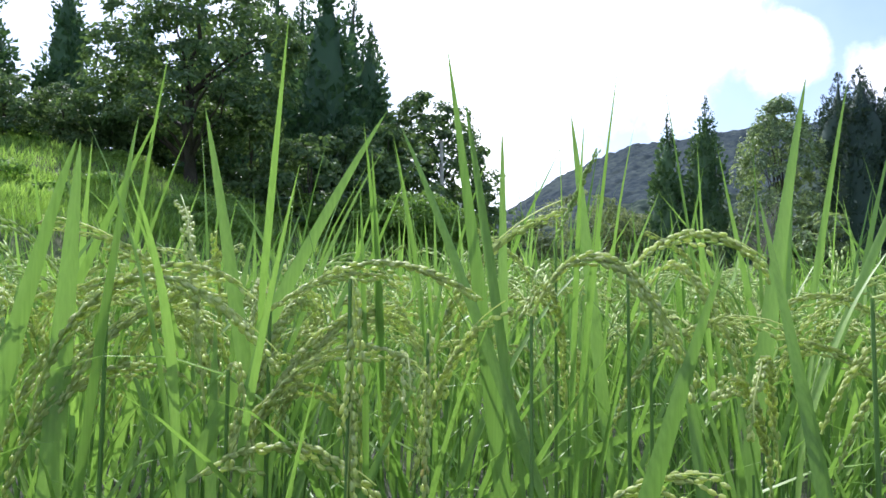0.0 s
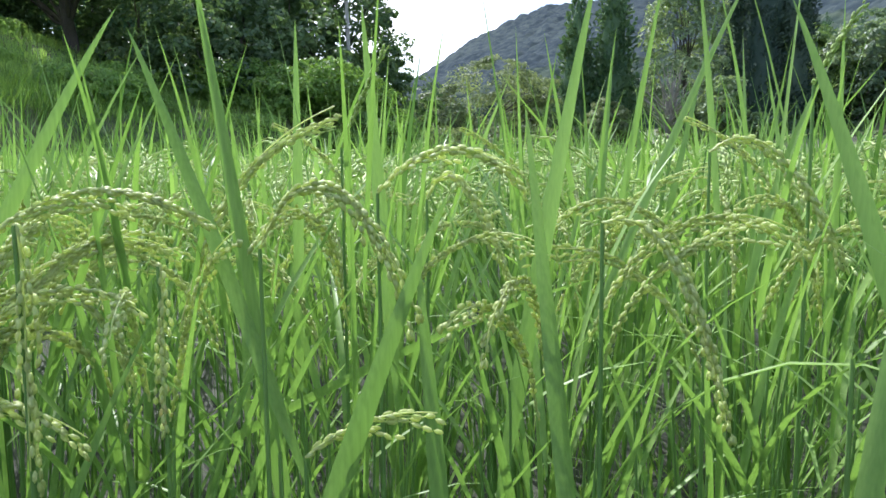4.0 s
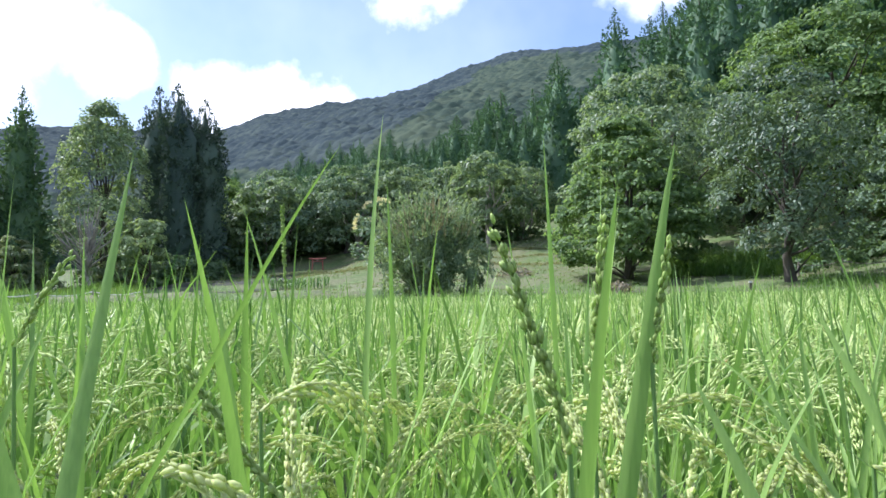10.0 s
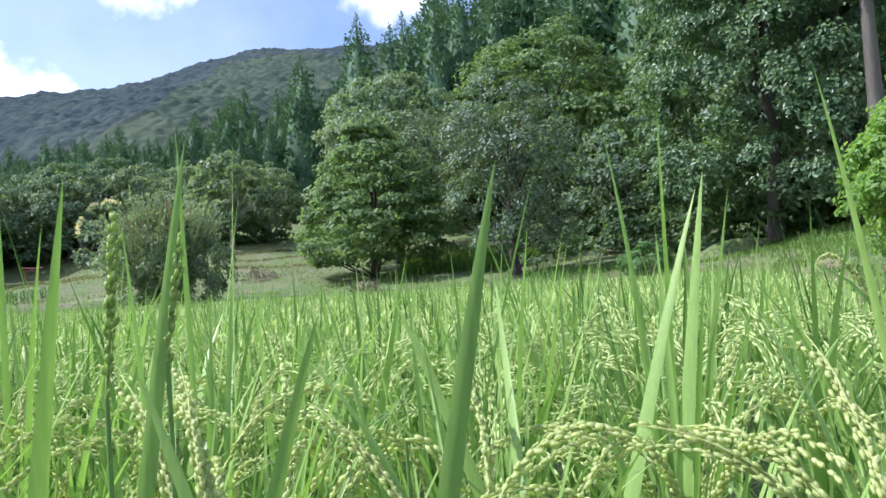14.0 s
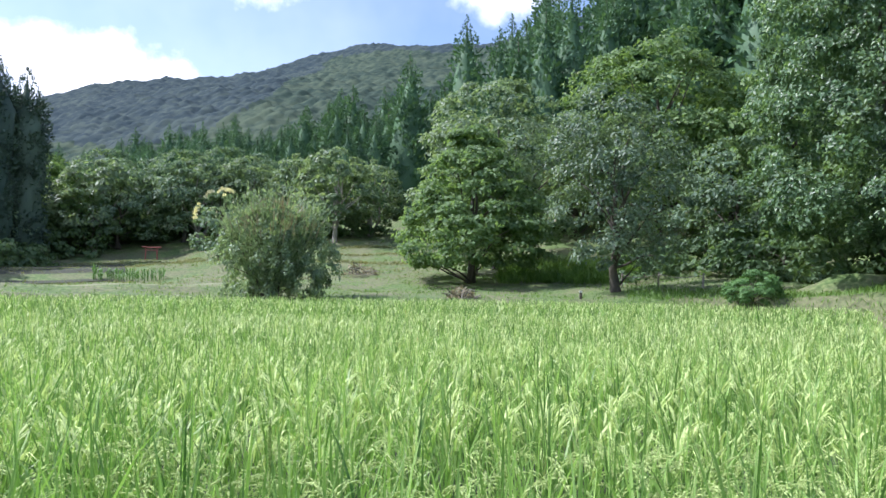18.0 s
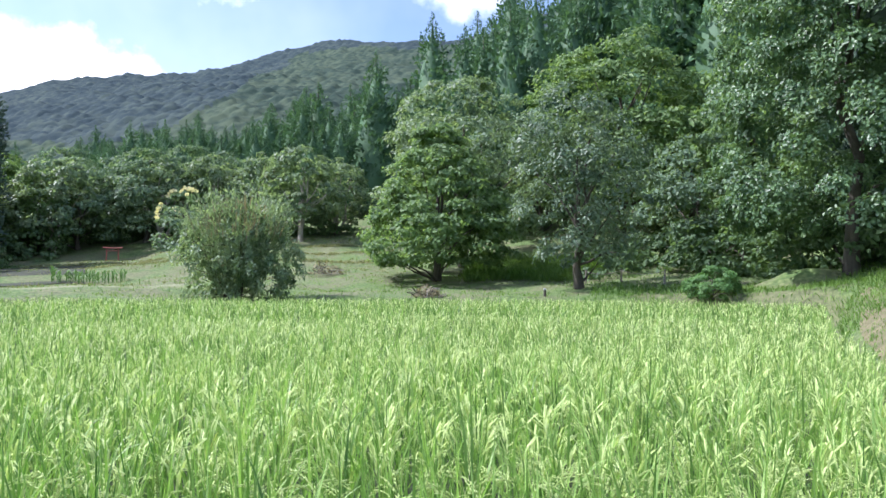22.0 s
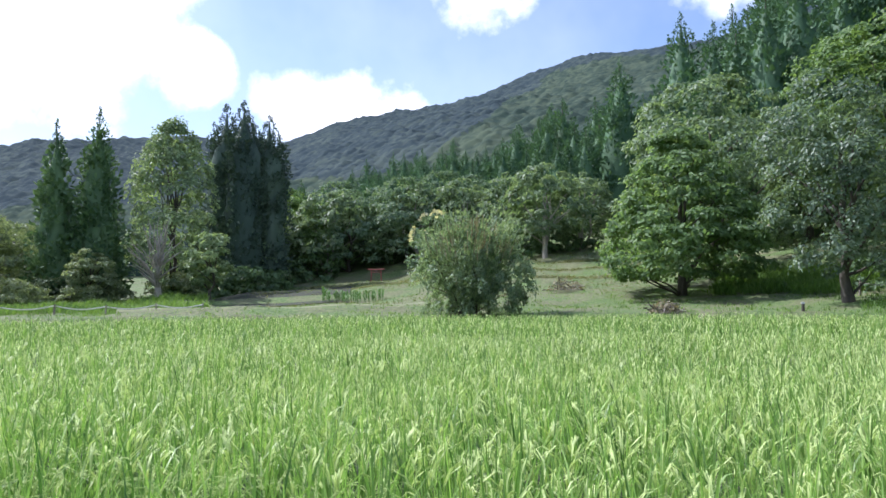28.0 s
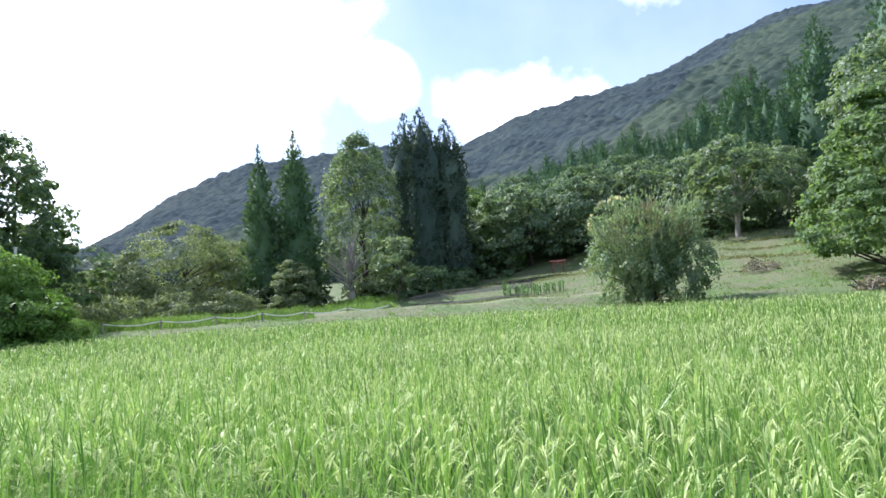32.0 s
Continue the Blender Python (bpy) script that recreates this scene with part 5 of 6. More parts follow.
# foot, middle pull and tip of single ears
EARS_WEST = (
    (-0.803, -0.035, 0.806, -0.781, 0.017, 0.836, -0.743, 0.089, 0.754),
    (-0.788, 0.087, 0.788, -0.760, 0.159, 0.861, -0.719, 0.242, 0.806),
    (-0.760, 0.051, 0.744, -0.756, 0.064, 0.772, -0.749, 0.064, 0.660),
    (-0.740, 0.023, 0.667, -0.715, 0.087, 0.721, -0.685, 0.146, 0.667),
    (-0.655, 0.112, 0.815, -0.653, 0.117, 0.826, -0.646, 0.111, 0.667),
    (-0.733, 0.205, 0.773, -0.733, 0.209, 0.790, -0.727, 0.204, 0.654),
    (-0.665, 0.262, 0.790, -0.625, 0.295, 0.900, -0.566, 0.335, 0.752),
    (-0.668, 0.358, 0.827, -0.650, 0.407, 0.891, -0.620, 0.466, 0.840),
    (-0.579, 0.260, 0.666, -0.565, 0.294, 0.697, -0.545, 0.337, 0.691),
    (-0.839, 0.455, 0.966, -0.847, 0.430, 0.911, -0.853, 0.411, 0.865),
)
# foot, middle pull and tip of single ears
EARS_MIDDLE = (
    (-0.524, 0.458, 0.810, -0.485, 0.494, 0.832, -0.454, 0.508, 0.679),
    (-0.290, 0.387, 0.757, -0.265, 0.413, 0.803, -0.193, 0.473, 0.784),
    (-0.289, 0.421, 0.779, -0.271, 0.440, 0.820, -0.239, 0.470, 0.846),
    (-0.259, 0.657, 0.805, -0.243, 0.671, 0.798, -0.217, 0.685, 0.701),
    (-0.347, 0.746, 0.875, -0.311, 0.781, 0.917, -0.279, 0.803, 0.853),
    (-0.608, 0.677, 0.860, -0.571, 0.713, 0.913, -0.515, 0.749, 0.763),
    (-0.521, 0.764, 0.989, -0.534, 0.749, 0.960, -0.546, 0.736, 0.920),
)
# foot, middle pull and tip of further ears
EARS_FAN = (
    (-0.290, 0.408, 0.771, -0.258, 0.425, 0.803, -0.223, 0.450, 0.812),
    (-0.299, 0.397, 0.751, -0.293, 0.405, 0.781, -0.284, 0.415, 0.799),
    (-0.271, 0.412, 0.786, -0.223, 0.435, 0.796, -0.181, 0.462, 0.766),
    (-0.290, 0.421, 0.775, -0.272, 0.441, 0.823, -0.262, 0.458, 0.841),
    (-0.288, 0.669, 0.803, -0.276, 0.667, 0.805, -0.245, 0.684, 0.698),
    (-0.281, 0.701, 0.788, -0.260, 0.706, 0.802, -0.231, 0.722, 0.695),
    (-0.742, 0.447, 0.816, -0.721, 0.470, 0.889, -0.674, 0.498, 0.739),
)
# foot, middle pull and tip of single ears
EARS_NORTH = (
    (-0.298, 0.571, 0.876, -0.278, 0.580, 0.888, -0.242, 0.595, 0.834),
    (-0.124, 0.603, 0.886, -0.133, 0.600, 0.932, -0.155, 0.597, 0.983),
    (-0.121, 0.733, 0.893, -0.116, 0.730, 0.939, -0.111, 0.728, 0.995),
    (-0.086, 0.733, 0.912, -0.082, 0.731, 0.951, -0.073, 0.729, 0.981),
    (-0.642, 1.367, 0.954, -0.643, 1.364, 1.029, -0.645, 1.360, 1.101),
    (0.787, 1.110, 0.924, 0.794, 1.105, 0.984, 0.815, 1.107, 1.041),
    (0.727, 1.392, 0.921, 0.750, 1.383, 1.014, 0.831, 1.377, 0.867),
    (0.116, 0.824, 0.787, 0.161, 0.821, 0.864, 0.227, 0.805, 0.825),
    (0.052, 0.820, 0.837, 0.074, 0.820, 0.844, 0.093, 0.824, 0.784),
    (-0.359, 0.677, 0.916, -0.343, 0.671, 0.888, -0.288, 0.674, 0.832),
)


def leaf_between(tip, low, width, rng):
    """A long leaf through two points, carried on down to its sheath, slightly bowed."""
    tip, low = np.array(tip), np.array(low)
    d = low - tip
    reach = np.linalg.norm(d)
    down = unit((unit(d[None])[0] + np.array([0, 0, -0.35]))[None])[0]
    extra = max(0.06, min(0.3, (low[2] - 0.45) / max(0.25, -down[2]))) if d[2] < 0 else 0.05
    base = low + down * extra
    t = np.linspace(0, 1, 13)[:, None]
    pull = low + (low - base) * 0.35 * reach / (extra + 1e-6) * 0.5
    pull = low * 0.5 + (tip + base) * 0.25 if d[2] >= 0 else pull * 0.35 + (low * 0.6 + tip * 0.4) * 0.65
    line = (1 - t) ** 2 * base + 2 * t * (1 - t) * pull + t**2 * tip
    along = unit(np.gradient(line, axis=0))
    middle = np.array([-0.15, 0.1, 0.87]) if tip[0] < -0.25 else np.array([0.0, 0.3, 0.95])
    side = unit(np.cross(along, unit((line.mean(0) - middle)[None]) + rng.normal(0, 0.35, (1, 3))))
    up = np.cross(side, along)
    s = t
    w = width * 0.5 * np.clip(s * 5 + 0.25, 0, 1) * np.clip((1 - s) * 1.7, 0, 1) ** 0.8
    v = np.stack([line - side * w + up * w * 0.3, line, line + side * w + up * w * 0.3], 1).reshape(-1, 3)
    f = [(i * 3 + j, i * 3 + j + 1, i * 3 + j + 4, i * 3 + j + 3) for i in range(12) for j in range(2)]
    return v, np.array(f), base


def stalk_down(top):
    foot = np.array([top[0] * 0.98 - 0.01, top[1] * 0.98 + 0.02, 0.0])
    mid = (foot + top) / 2 + np.array([0.012, -0.008, 0])
    return foot, [foot, mid, top]


def single_plants():
    rng = np.random.default_rng(17)
    for row in LEAVES_WEST + LEAVES_MIDDLE + LEAVES_NORTH:
        v, f, base = leaf_between(row[:3], row[3:6], row[6], rng)
        foot, line = stalk_down(base)
        plant = new("rice_plant")
        plant.location = foot
        tagged(plant, "single rice shoot with one tall blade at the lane", "rice plant", "rice plants beside the lane")
        part("stalk", np_mesh("stalk", [tube(np.array(line) - foot, [0.003, 0.0027, 0.0018], 6, RICE_STEM)]), plant)
        part("leaf", smooth(np_mesh("leaf", [(v - foot, f, RICE_LEAF)])), plant)
    for row in EARS_WEST + EARS_MIDDLE + EARS_FAN + EARS_NORTH:
        a, b, c = (np.array(row[k:k + 3]) for k in (0, 3, 6))
        t = np.linspace(0, 1, 15)[:, None]
        if c[2] < a[2] - 0.05 and b[2] > c[2] + 0.03 and abs(a[2] - b[2]) < 0.08 and a[2] > 0.88:
            a, c = c, a
        line = (1 - t) ** 2 * a + 2 * t * (1 - t) * b + t**2 * c
        foot, stem = stalk_down(a)
        plant = new("rice_plant")
        plant.location = foot
        tagged(plant, "single rice shoot with a heavy ear at the lane", "rice plant", "rice plants beside the lane")
        part("stalk", np_mesh("stalk", [tube(np.array(stem) - foot, [0.003, 0.0025, 0.0014], 6, RICE_STEM)]), plant)
        upright = c[2] > b[2] and a[2] > 0.8
        count = int((1.4 if upright else 1) * np.clip(np.linalg.norm(np.diff(line, axis=0), axis=1).sum() / (0.019 if c[2] < b[2] else 0.013), 8, 14))
        stem, sprays = ear_on(rng, line - foot, count, c[2] < b[2], 1.15 if c[2] < b[2] and a[2] < 0.93 else (0.5 if upright else 0.6), 2, True, GREEN_GRAIN if upright else None, 0.75 if upright else 1.0)
        ear = part("panicle", stem, plant, "heavy ear of pale green grain")
        for spray in sprays:
            part("grain_spray", spray, ear)


single_plants()


# ---- things round the field ----
def box(lo, hi, mat, soft=0.01):
    bm = bmesh.new()
    bmesh.ops.create_cube(bm, size=1)
    lo, hi = np.array(lo, float), np.array(hi, float)
    for v in bm.verts:
        v.co = Vector((lo + hi) / 2 + np.array(v.co) * (hi - lo))
    bmesh.ops.bevel(bm, geom=bm.edges[:], offset=soft, segments=2, affect="EDGES")
    mesh = bpy.data.meshes.new("block")
    bm.to_mesh(mesh)
    bm.free()
    mesh.materials.append(mat)
    return mesh


def torii():
    x, y = polar(-24.4, 59)
    gate = new("torii_gate")
    gate.matrix_basis = pose(x, y, float(land(x, y)) - 0.03, 0, 0, 20) @ Matrix.Diagonal((0.8, 0.8, 0.68, 1))
    tagged(gate, "small weathered red shrine gate at the wood's edge", "shrine gate")
    for s in (-0.5, 0.5):
        part("pillar", smooth(np_mesh("pillar", [tube([(s * 1.08, 0, 0), (s, 0, 0.7), (s * 0.96, 0, 1.42)], [0.07, 0.065, 0.06], 10, VERMILION)])), gate)
    t = np.linspace(-1, 1, 9)
    beam = [(0.85 * k, 0, 1.45 + 0.07 * k * k) for k in t]
    part("top_beam", np_mesh("top_beam", [tube(beam, [0.075] * 9, 4, VERMILION)]), gate)
    part("tie_beam", box((-0.62, -0.04, 1.12), (0.62, 0.04, 1.22), VERMILION), gate)
    part("plaque", box((-0.07, -0.05, 1.22), (0.07, 0.05, 1.38), POST), gate)


def post(name, label, az, r, h, thick, mat, lean=(0, 0), cap=None):
    x, y = polar(az, r)
    ob = new(name)
    ob.location = (x, y, float(land(x, y)) - 0.05)
    tagged(ob, label, name.replace("_", " "))
    part("shaft", smooth(np_mesh("shaft", [tube([(0, 0, 0), (lean[0] / 2, lean[1] / 2, h / 2), (lean[0], lean[1], h)], [thick, thick * 0.95, thick * 0.85], 10, mat)])), ob)
    part("cap", box((lean[0] - thick, lean[1] - thick, h - 0.02), (lean[0] + thick, lean[1] + thick, h + 0.05), cap or mat), ob)
    return ob


def fence(name, label, stops, height, rope_mat):
    """Posts with a sagging rope between them."""
    fen = new(name)
    tagged(fen, label, "fence")
    tops = []
    for az, r in stops:
        x, y = polar(az, r)
        z = float(land(x, y))
        part("post", smooth(np_mesh("post", [tube([(x, y, z - 0.1), (x, y, z + height * 0.5), (x + 0.02, y, z + height + 0.08)], [0.05, 0.045, 0.04], 8, POST)])), fen)
        tops.append(np.array([x, y, z + height]))
    for a, b in zip(tops[:-1], tops[1:]):
        t = np.linspace(0, 1, 9)[:, None]
        line = a + (b - a) * t
        line[:, 2] -= 0.25 * np.sin(np.pi * t[:, 0]) * 0.6
        part("rope", smooth(np_mesh("rope", [tube(line, [0.034 if rope_mat is ROPE else 0.016] * 9, 6, rope_mat)])), fen)


def corn_plant(rng):
    plant = new("corn_plant")
    tagged(plant, "young leafy maize plant in a row", "crop plant", "maize row")
    part("stalk", np_mesh("stalk", [tube([(0, 0, 0), (0.02, 0, 0.55), (0.0, 0.02, 1.05)], [0.03, 0.025, 0.01], 6, RICE_STEM)]), plant)
    for k in range(9):
        one = lambda q: np.array([q], float)
        base = np.array([[0.0, 0.0, 0.12 + 0.1 * k]])
        part("leaf", np_mesh("leaf", [blades(base, one(k * 2.4 + rng.normal(0, 0.3)), one(0.35), one(1.3), one(rng.uniform(0.5, 0.7)), one(0.09), 5, False, MAIZE)]), plant)
    return plant


def corn():
    rng = np.random.default_rng(7)
    kinds = [corn_plant(rng) for _ in range(3)]
    az0, az1, n = -28.3, -23.5, 40
    for k in range(n):
        az, r = az0 + (az1 - az0) * k / (n - 1) + rng.normal(0, 0.08), 45.5 + rng.normal(0, 0.6)
        x, y = polar(az, r)
        m = Matrix.Translation((x, y, float(land(x, y)) - 0.03)) @ Matrix.Rotation(rng.uniform(0, 6.28), 4, "Z") @ Matrix.Scale(0.78, 4)
        if k < 3:
            kinds[k].matrix_basis = m
        else:
            copy_thing(kinds[k % 3], m)


def brush_pile(label, az, r, wide, high, seed):
    rng = np.random.default_rng(seed)
    x, y = polar(az, r)
    heap = new("brush_pile")
    heap.location = (x, y, float(land(x, y)))
    tagged(heap, label, "brush pile")
    for k in range(46):
        a, q = rng.uniform(0, 6.28), wide * 0.5 * np.sqrt(rng.random())
        c = np.array([q * math.cos(a), q * math.sin(a), high * (1 - (q / wide * 2) ** 2) * rng.uniform(0.1, 0.9)])
        d = unit(rng.normal(size=(1, 3)) * np.array([1, 1, 0.35]))[0] * rng.uniform(0.2, 0.5)
        line = [c - d, c + rng.normal(0, 0.03, 3), c + d]
        line = [np.array([p[0], p[1], max(p[2], 0.02)]) for p in line]
        part("stick", np_mesh("stick", [tube(line, [0.022, 0.018, 0.01], 5, POST if rng.random() < 0.6 else BARK)]), heap)
    n = 260
    a, q = rng.uniform(0, 6.28, n), wide * 0.5 * np.sqrt(rng.random(n))
    p = np.stack([q * np.cos(a), q * np.sin(a), high * (1 - (q / wide * 2) ** 2) * rng.random(n) + 0.03], -1)
    tagged(part("dry_leaf_litter", np_mesh("dry_leaf_litter", [leaf_cards(rng, p, rng.normal(size=(n, 3)), 0.16, 0.1, 0.2, SEED)]), heap, "dry brown leaves"), kind="stuff")


def stone(name, label, x, y, size, seed, mat=None):
    rng = np.random.default_rng(seed)
    bm = bmesh.new()
    bmesh.ops.create_icosphere(bm, subdivisions=3, radius=1)
    k = rng.uniform(0, 6, 3)
    for v in bm.verts:
        s = 1 + 0.12 * math.sin(v.co.x * 3 + k[0]) + 0.1 * math.sin(v.co.y * 4 + k[1]) + 0.06 * math.sin(v.co.z * 7 + v.co.x * 5 + k[2])
        v.co = Vector((v.co.x * size[0] * s, v.co.y * size[1] * s, max(-0.3, min(0.75, v.co.z * s)) * size[2]))
    mesh = bpy.data.meshes.new(name)
    bm.to_mesh(mesh)
    bm.free()
    mesh.materials.append(mat or STONE)
    ob = new(name, smooth(mesh))
    ob.matrix_basis = pose(x, y, float(land(x, y)), 0, 0, float(rng.uniform(0, 180)))
    tagged(ob, label, "stone")


torii()
corn()
fence("rope_fence", "white rope strung between weathered posts", ((-58.5, 36.2), (-54.5, 36.3), (-50.5, 36.4), (-47, 36.5), (-43.7, 36.6), (-40.3, 36.7), (-37, 36.8)), 0.42, ROPE)
fence("wire_fence", "pale wire between posts under the trees", ((11.5, 35.5), (14.2, 34.5), (17.4, 33)), 0.6, POST)
brush_pile("grey heap of cut branches on the field bank", -1.0, 30.2, 1.2, 0.55, 3)
brush_pile("dark heap of cut brush on the meadow", -9.0, 42, 2.2, 0.8, 4)
post("marker_post", "short dark marker post with a white cap", 8.3, 30.0, 0.34, 0.06, BARK, cap=SIGN_WHITE)
post("utility_pole", "leaning concrete pole at the wood's edge", -65.0, 36.5, 5.4, 0.11, CONCRETE, (-0.15, -0.1))
post("white_stake", "short white stake on the grassy mound", -63.6, 31.5, 2.2, 0.07, SIGN_WHITE, (-0.1, 0))
stone("pale_rock", "pale rock on the grassy bank", *polar(17.8, 25), (0.28, 0.2, 0.22), 8, SIGN_WHITE)
def slab(x, y, size, turn, seed):
    """Long flat stone with worn, uneven edges."""
    rng = np.random.default_rng(seed)
    lx, ly, lz = size
    n = 9
    edge = [(-1, -1)] + [(-1 + 2 * k / n, -1) for k in range(1, n)] + [(1, -1), (1, 0), (1, 1)] + [(1 - 2 * k / n, 1) for k in range(1, n)] + [(-1, 1), (-1, 0)]
    rim = np.array(edge, float) * np.array([lx, ly]) / 2 + rng.normal(0, 0.018, (len(edge), 2))
    bm = bmesh.new()
    rings = []
    for grow, z in ((1.0, -0.05), (1.0, lz * 0.7), (0.93, lz)):
        rings.append([bm.verts.new((a * grow, b * grow, z + rng.normal(0, 0.006))) for a, b in rim])
    for low, high in zip(rings, rings[1:]):
        for k in range(len(rim)):
            bm.faces.new((low[k], low[k - len(rim) + 1], high[k - len(rim) + 1], high[k]))
    bm.faces.new(rings[-1])
    mesh = bpy.data.meshes.new("stone_slab")
    bm.to_mesh(mesh)
    bm.free()
    mesh.materials.append(SLAB)
    ob = new("stone_slab", mesh)
    ob.matrix_basis = pose(x, y, float(land(x, y)) + 0.02, 2, 0, turn)
    tagged(ob, "long flat tan stone slab lying on bare earth", "stone", "slabs by the path")


def earth_hump():
    """Low hump of earth in the shade of the leafy tree."""
    u, a = np.meshgrid(np.linspace(0, 1, 14), np.linspace(0, 2 * np.pi, 40, endpoint=False), indexing="ij")
    cx, cy = polar(26.6, 30.2)
    side = np.array([math.cos(radians(27.4)), -math.sin(radians(27.4))])
    away = np.array([side[1], -side[0]]) * -1
    p, q = 1.9 * u * np.cos(a), 1.2 * u * np.sin(a)
    x, y = cx + p * side[0] + q * away[0], cy + p * side[1] + q * away[1]
    z = land(x, y) - 0.06 + 0.55 * (1 - u**2) ** 1.2 + 0.05 * wave(x, y, 0.3, 2.0) * (1 - u)
    v = np.stack([x, y, z], -1).reshape(-1, 3)
    i, j = np.meshgrid(np.arange(13), np.arange(40), indexing="ij")
    k = (j + 1) % 40
    f = np.stack([i * 40 + j, i * 40 + k, (i + 1) * 40 + k, (i + 1) * 40 + j], -1).reshape(-1, 4)
    tagged(new("earth_hump", smooth(np_mesh("earth_hump", [(v, f[:, ::-1], MEADOW)]))), "low hump of earth and thin grass under the tree", "earth mound")


SLAB = rough_stuff("tan_stone", [(0.2, (0.17, 0.15, 0.12)), (0.8, (0.34, 0.30, 0.25))], 3, 30, 0.9, 0.5, 0.015)
slab(5.5, 8.3, (1.5, 0.34, 0.07), 68, 12)
slab(4.75, 7.25, (1.4, 0.3, 0.06), 62, 13)
earth_hump()


def path():
    """Bare earth strip along the paddy's edge."""
    line = np.array([(-0.5, -14.0), (0.3, -7.0), (1.0, -1.6), (1.3, 0.6), (1.8, 2.4), (3.5, 5.4), (5.3, 8.8), (8.0, 14.0), (11.0, 19.0), (12.9, 22.6)])
    t = np.linspace(0, len(line) - 1, 60)
    p = np.stack([np.interp(t, np.arange(len(line)), line[:, k]) for k in (0, 1)], -1)
    d = np.gradient(p, axis=0)
    d /= np.linalg.norm(d, axis=1, keepdims=True)
    nor = np.stack([d[:, 1], -d[:, 0]], -1)
    cols = []
    for k, w in enumerate((0.2, 0.4, 0.65, 0.9, 1.2)):
        q = p + nor * (w + 0.09 * np.sin(t * 3.1 + k))[:, None]
        cols.append(np.concatenate([q, land(q[:, 0], q[:, 1])[:, None] + 0.02], 1))
    v = np.stack(cols, 1).reshape(-1, 3)
    f = [(i * 5 + j, i * 5 + j + 1, i * 5 + j + 6, i * 5 + j + 5) for i in range(59) for j in range(4)]
    tagged(new("path", np_mesh("path", [(v, np.array(f), EARTH)])), "bare earth path beside the paddy", "path", kind="structure")


def shade_patch():
    """Dark patch between the dike and the oaks, painting in the trees' shade."""
    a, r = np.meshgrid(np.radians(np.linspace(-36.5, -26.2, 30)), np.linspace(43.5, 56, 16), indexing="ij")
    r = r + 0.5 * np.sin(a * 90) * (np.abs(r - 49.7) > 6)
    x, y = r * np.sin(a), r * np.cos(a)
    v = np.stack([x, y, land(x, y) + 0.05], -1).reshape(-1, 3)
    f = [(i * 16 + j, i * 16 + j + 1, (i + 1) * 16 + j + 1, (i + 1) * 16 + j) for i in range(29) for j in range(15)]
    tagged(new("shade_patch", np_mesh("shade_patch", [(v, np.array(f)[:, ::-1], MUD_AND_SHADE)])), "dark patch painted as tree shade on the ground below the oaks", "soil", kind="structure")


def dike():
    """Low field dike with a pale trodden top."""
    a = np.radians(np.linspace(-43, -19.5, 60))
    cols = []
    for k, (r, up) in enumerate(((36.2, -0.05), (36.6, 0.18), (37.3, 0.26), (38.0, 0.22), (38.5, -0.05))):
        q = r + 0.1 * np.sin(a * 60 + k)
        x, y = q * np.sin(a), q * np.cos(a)
        cols.append(np.stack([x, y, land(x, y) + up], -1))
    v = np.stack(cols, 1).reshape(-1, 3)
    f = [(i * 5 + j, i * 5 + j + 1, i * 5 + j + 6, i * 5 + j + 5) for i in range(59) for j in range(4)]
    tagged(new("field_dike", np_mesh("field_dike", [(v, np.array(f), STRAW)])), "low dike with pale mown grass along the far field", "dike", kind="structure")


STRAW = rough_stuff("mown_straw", [(0.2, (0.13, 0.16, 0.07)), (0.5, (0.2, 0.22, 0.115)), (0.8, (0.3, 0.29, 0.18))], 1.5, 18, 0.95, 0.5, 0.03)
dike()
shade_patch()
EARTH = rough_stuff("trodden_earth", [(0.2, (0.085, 0.1, 0.045)), (0.5, (0.165, 0.15, 0.08)), (0.8, (0.28, 0.235, 0.145))], 2.5, 22, 0.95, 0.8, 0.04)
path()


def sward(name, label, a0, a1, r0, r1, n, k, low, high, mat, seed, wide=0.02, away=0.35):
    """Tufts of grass over a stretch of land."""
    rng = np.random.default_rng(seed)
    az, r = np.radians(rng.uniform(a0, a1, n)), np.sqrt(rng.uniform(r0**2, r1**2, n))
    x, y = r * np.sin(az), r * np.cos(az)
    ok = outside(x, y) > away
    x, y = x[ok], y[ok]
    patch = 0.5 + 0.25 * wave(x, y, 2.3, seed) + 0.2 * wave(x, y, 0.8, seed + 1)
    keep = rng.random(len(x)) < np.clip(patch + 0.25, 0.12, 1)
    x, y, patch = x[keep], y[keep], patch[keep]
    base = np.repeat(np.stack([x, y, land(x, y) - 0.01], -1), k, 0)
    m = len(base)
    base[:, :2] += rng.normal(0, 0.09, (m, 2))
    tall = np.repeat(np.clip(patch + 0.4, 0.4, 1.3), k) * rng.uniform(low, high, m)
    mesh = np_mesh(name, [blades(base, rng.uniform(0, 6.28, m), rng.uniform(0.05, 0.6, m), rng.uniform(0.2, 1.2, m), tall, np.full(m, wide) * rng.uniform(0.6, 1.3, m), 2, False, mat)])
    tagged(new(name, mesh), label, "grass", kind="stuff")


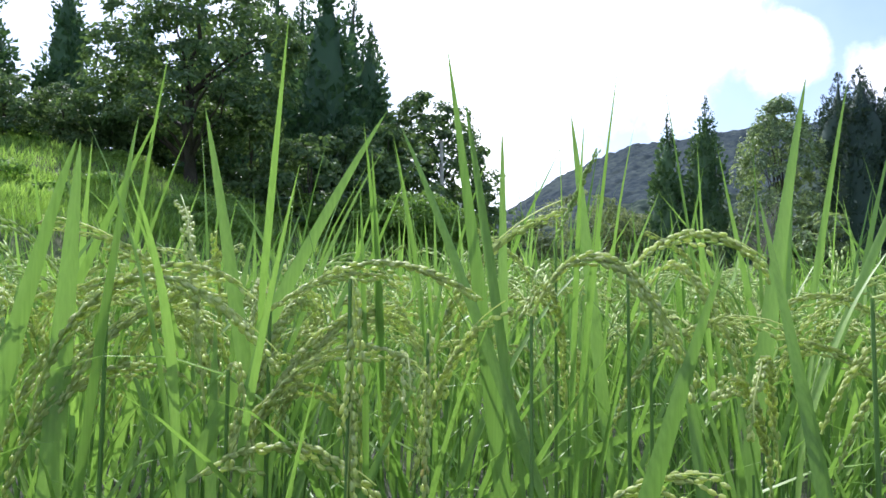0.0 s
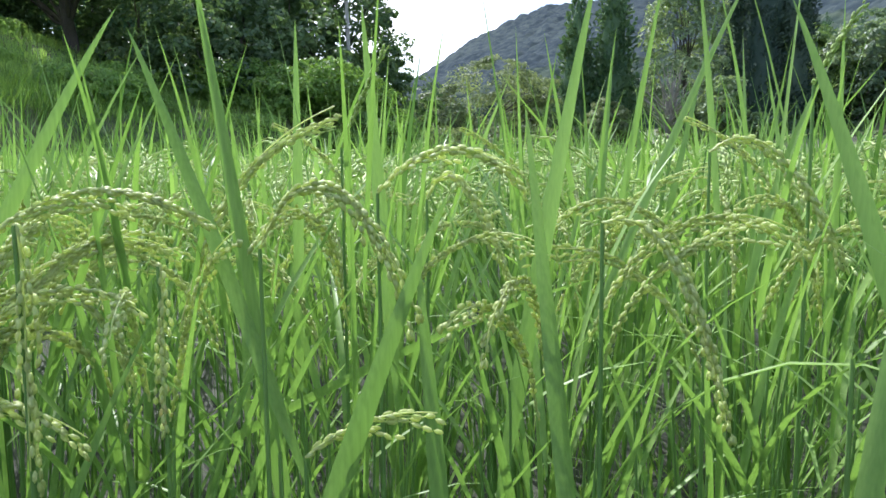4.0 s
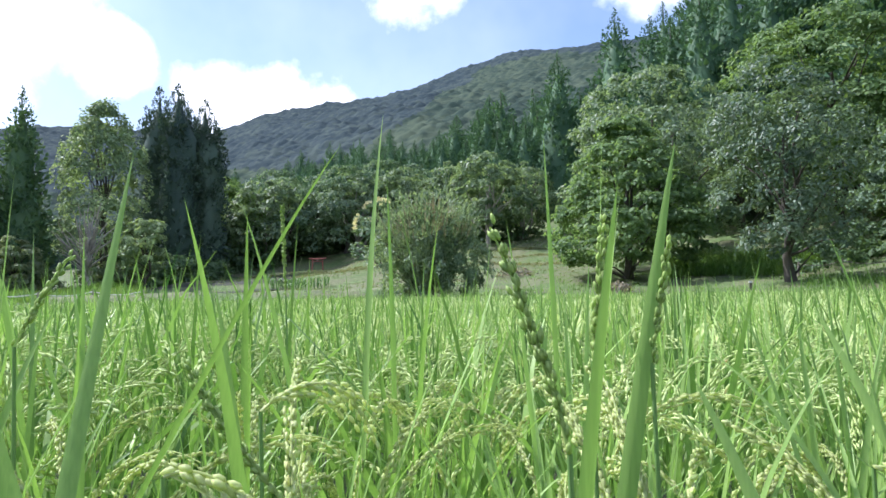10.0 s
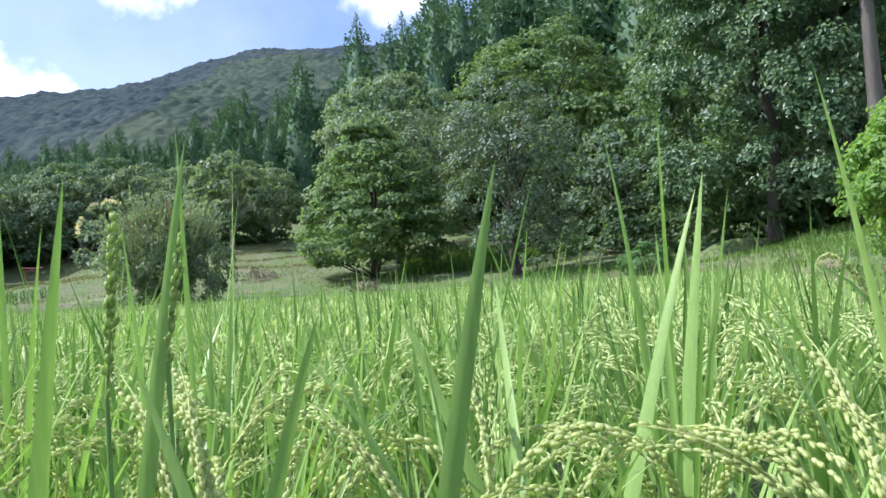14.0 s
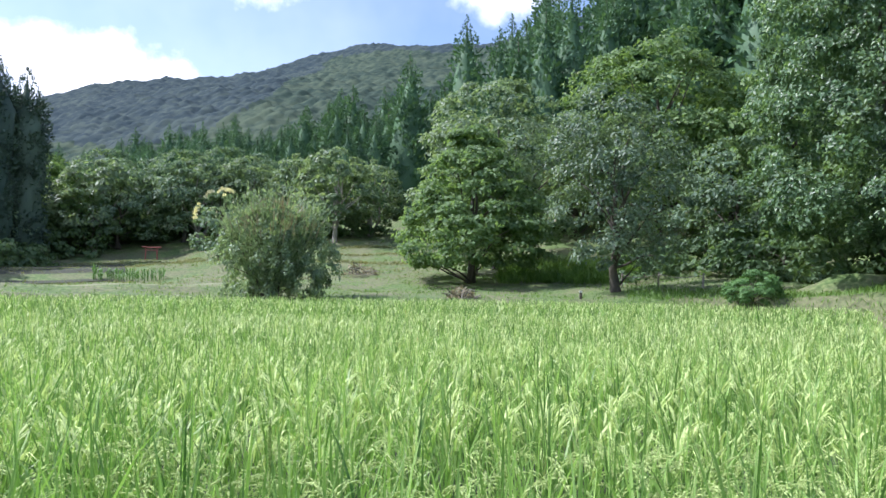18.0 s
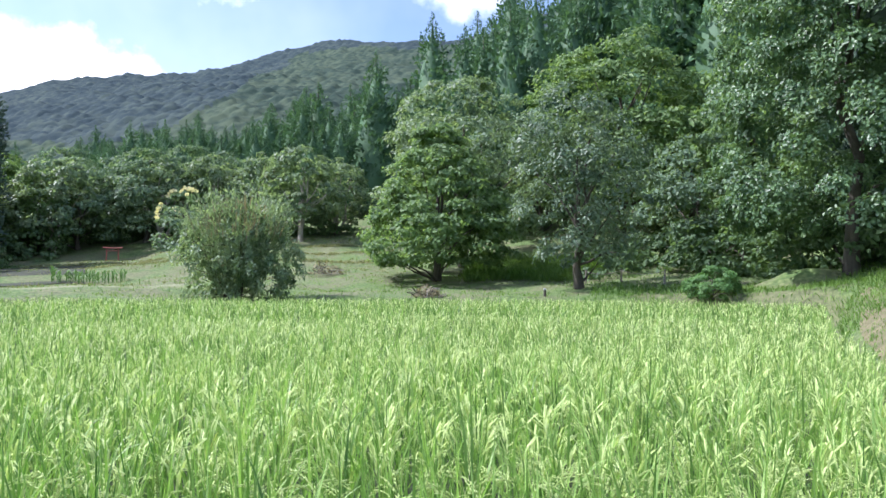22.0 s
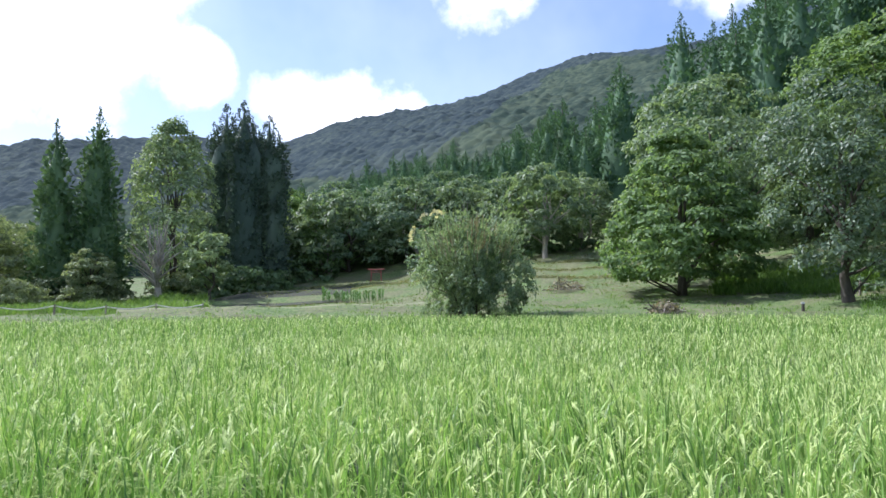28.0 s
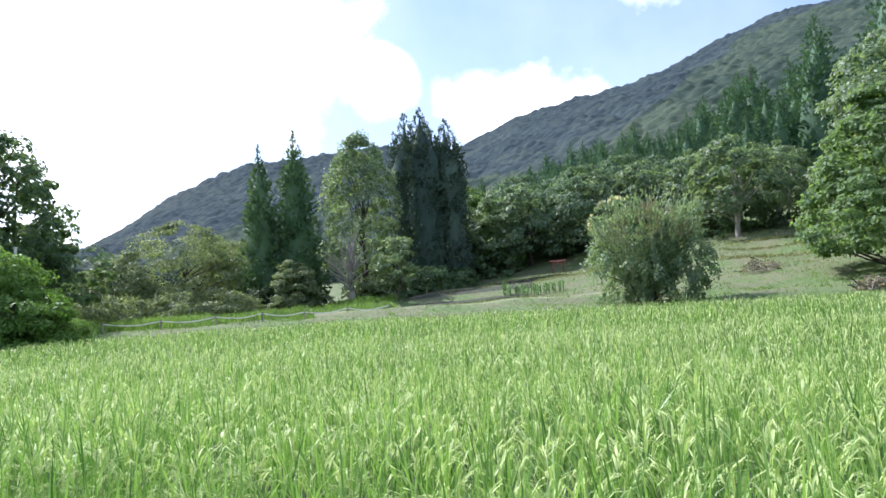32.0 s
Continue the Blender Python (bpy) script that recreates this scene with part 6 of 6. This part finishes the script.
DRY_GRASS = leafy("dry_grass", (0.16, 0.19, 0.085), (0.31, 0.32, 0.18), 0.3, 0.6, None, 0.5)
sward("dike_grass", "pale mown grass on the field dike", -34, -20, 35.2, 36.3, 800, 4, 0.05, 0.18, DRY_GRASS, 111, 0.04)
for k, (a0, a1, r0) in enumerate(((-12.5, -3.0, 46.6), (-12.0, -3.5, 50.2), (-11.5, -4.5, 53.6), (-31, -20.5, 50.5), (-30, -21, 55))):
    sward("terrace_grass", "pale dry grass along a terrace edge", a0, a1, r0, r0 + 0.6, 380, 4, 0.08, 0.25, DRY_GRASS, 112 + k, 0.05)
sward("bank_grass", "rough grass on the bank round the paddy", -62, 35, 28.5, 41, 6500, 4, 0.05, 0.18, GRASS, 101, 0.03)
sward("meadow_grass", "short mown meadow grass below the wood", -48, 20, 41, 60, 3200, 4, 0.05, 0.16, GRASS, 102, 0.04, 1)
sward("dry_meadow_grass", "pale dry grass among the meadow", -34, -3, 40, 60, 4200, 4, 0.05, 0.16, DRY_GRASS, 107, 0.04, 1)
sward("slope_grass", "tall light green grass on the hillside", -104, -59, 11, 34, 9500, 5, 0.2, 0.55, SLOPE_GRASS, 103, 0.03)
sward("weeds", "tall green weeds under the trees", 2, 13, 37, 46, 3200, 5, 0.3, 0.8, GRASS, 104, 0.045)
sward("tree_bank_grass", "rough green grass on the bank below the trees", 12, 37, 19, 31.5, 6500, 4, 0.08, 0.3, GRASS, 108, 0.03)
sward("straw_litter", "dry straw scattered on the bare path", 26, 62, 2.0, 17, 3200, 4, 0.04, 0.12, DRY_GRASS, 110, 0.012, 0.02)
sward("fence_weeds", "tangled green weeds behind the rope fence", -60, -37, 37.4, 53, 7500, 5, 0.2, 0.6, GRASS, 123, 0.045)
sward("bank_weeds", "dense green weeds between the rice and the hillside", -106, -58, 12, 25, 7500, 5, 0.25, 0.6, WEED, 121, 0.022, 0.05)
sward("hillside_grass", "lush grass covering the hillside", -106, -59, 20, 34, 8000, 5, 0.15, 0.4, SLOPE_GRASS, 122, 0.03)
sward("paddy_weeds", "low green weeds between the rice rows", -118, 75, 0.0, 2.4, 1500, 5, 0.1, 0.34, WEED, 109, 0.008, -99)
sward("meadow_edge_grass", "short grass on the open ground by the path", 75, 190, 1.6, 13, 3500, 4, 0.04, 0.14, GRASS, 106, 0.018, 0.05)
sward("path_grass", "short grass and weeds beside the path", 20, 75, 1.5, 26, 15000, 5, 0.04, 0.13, GRASS, 105, 0.018, 0.05)
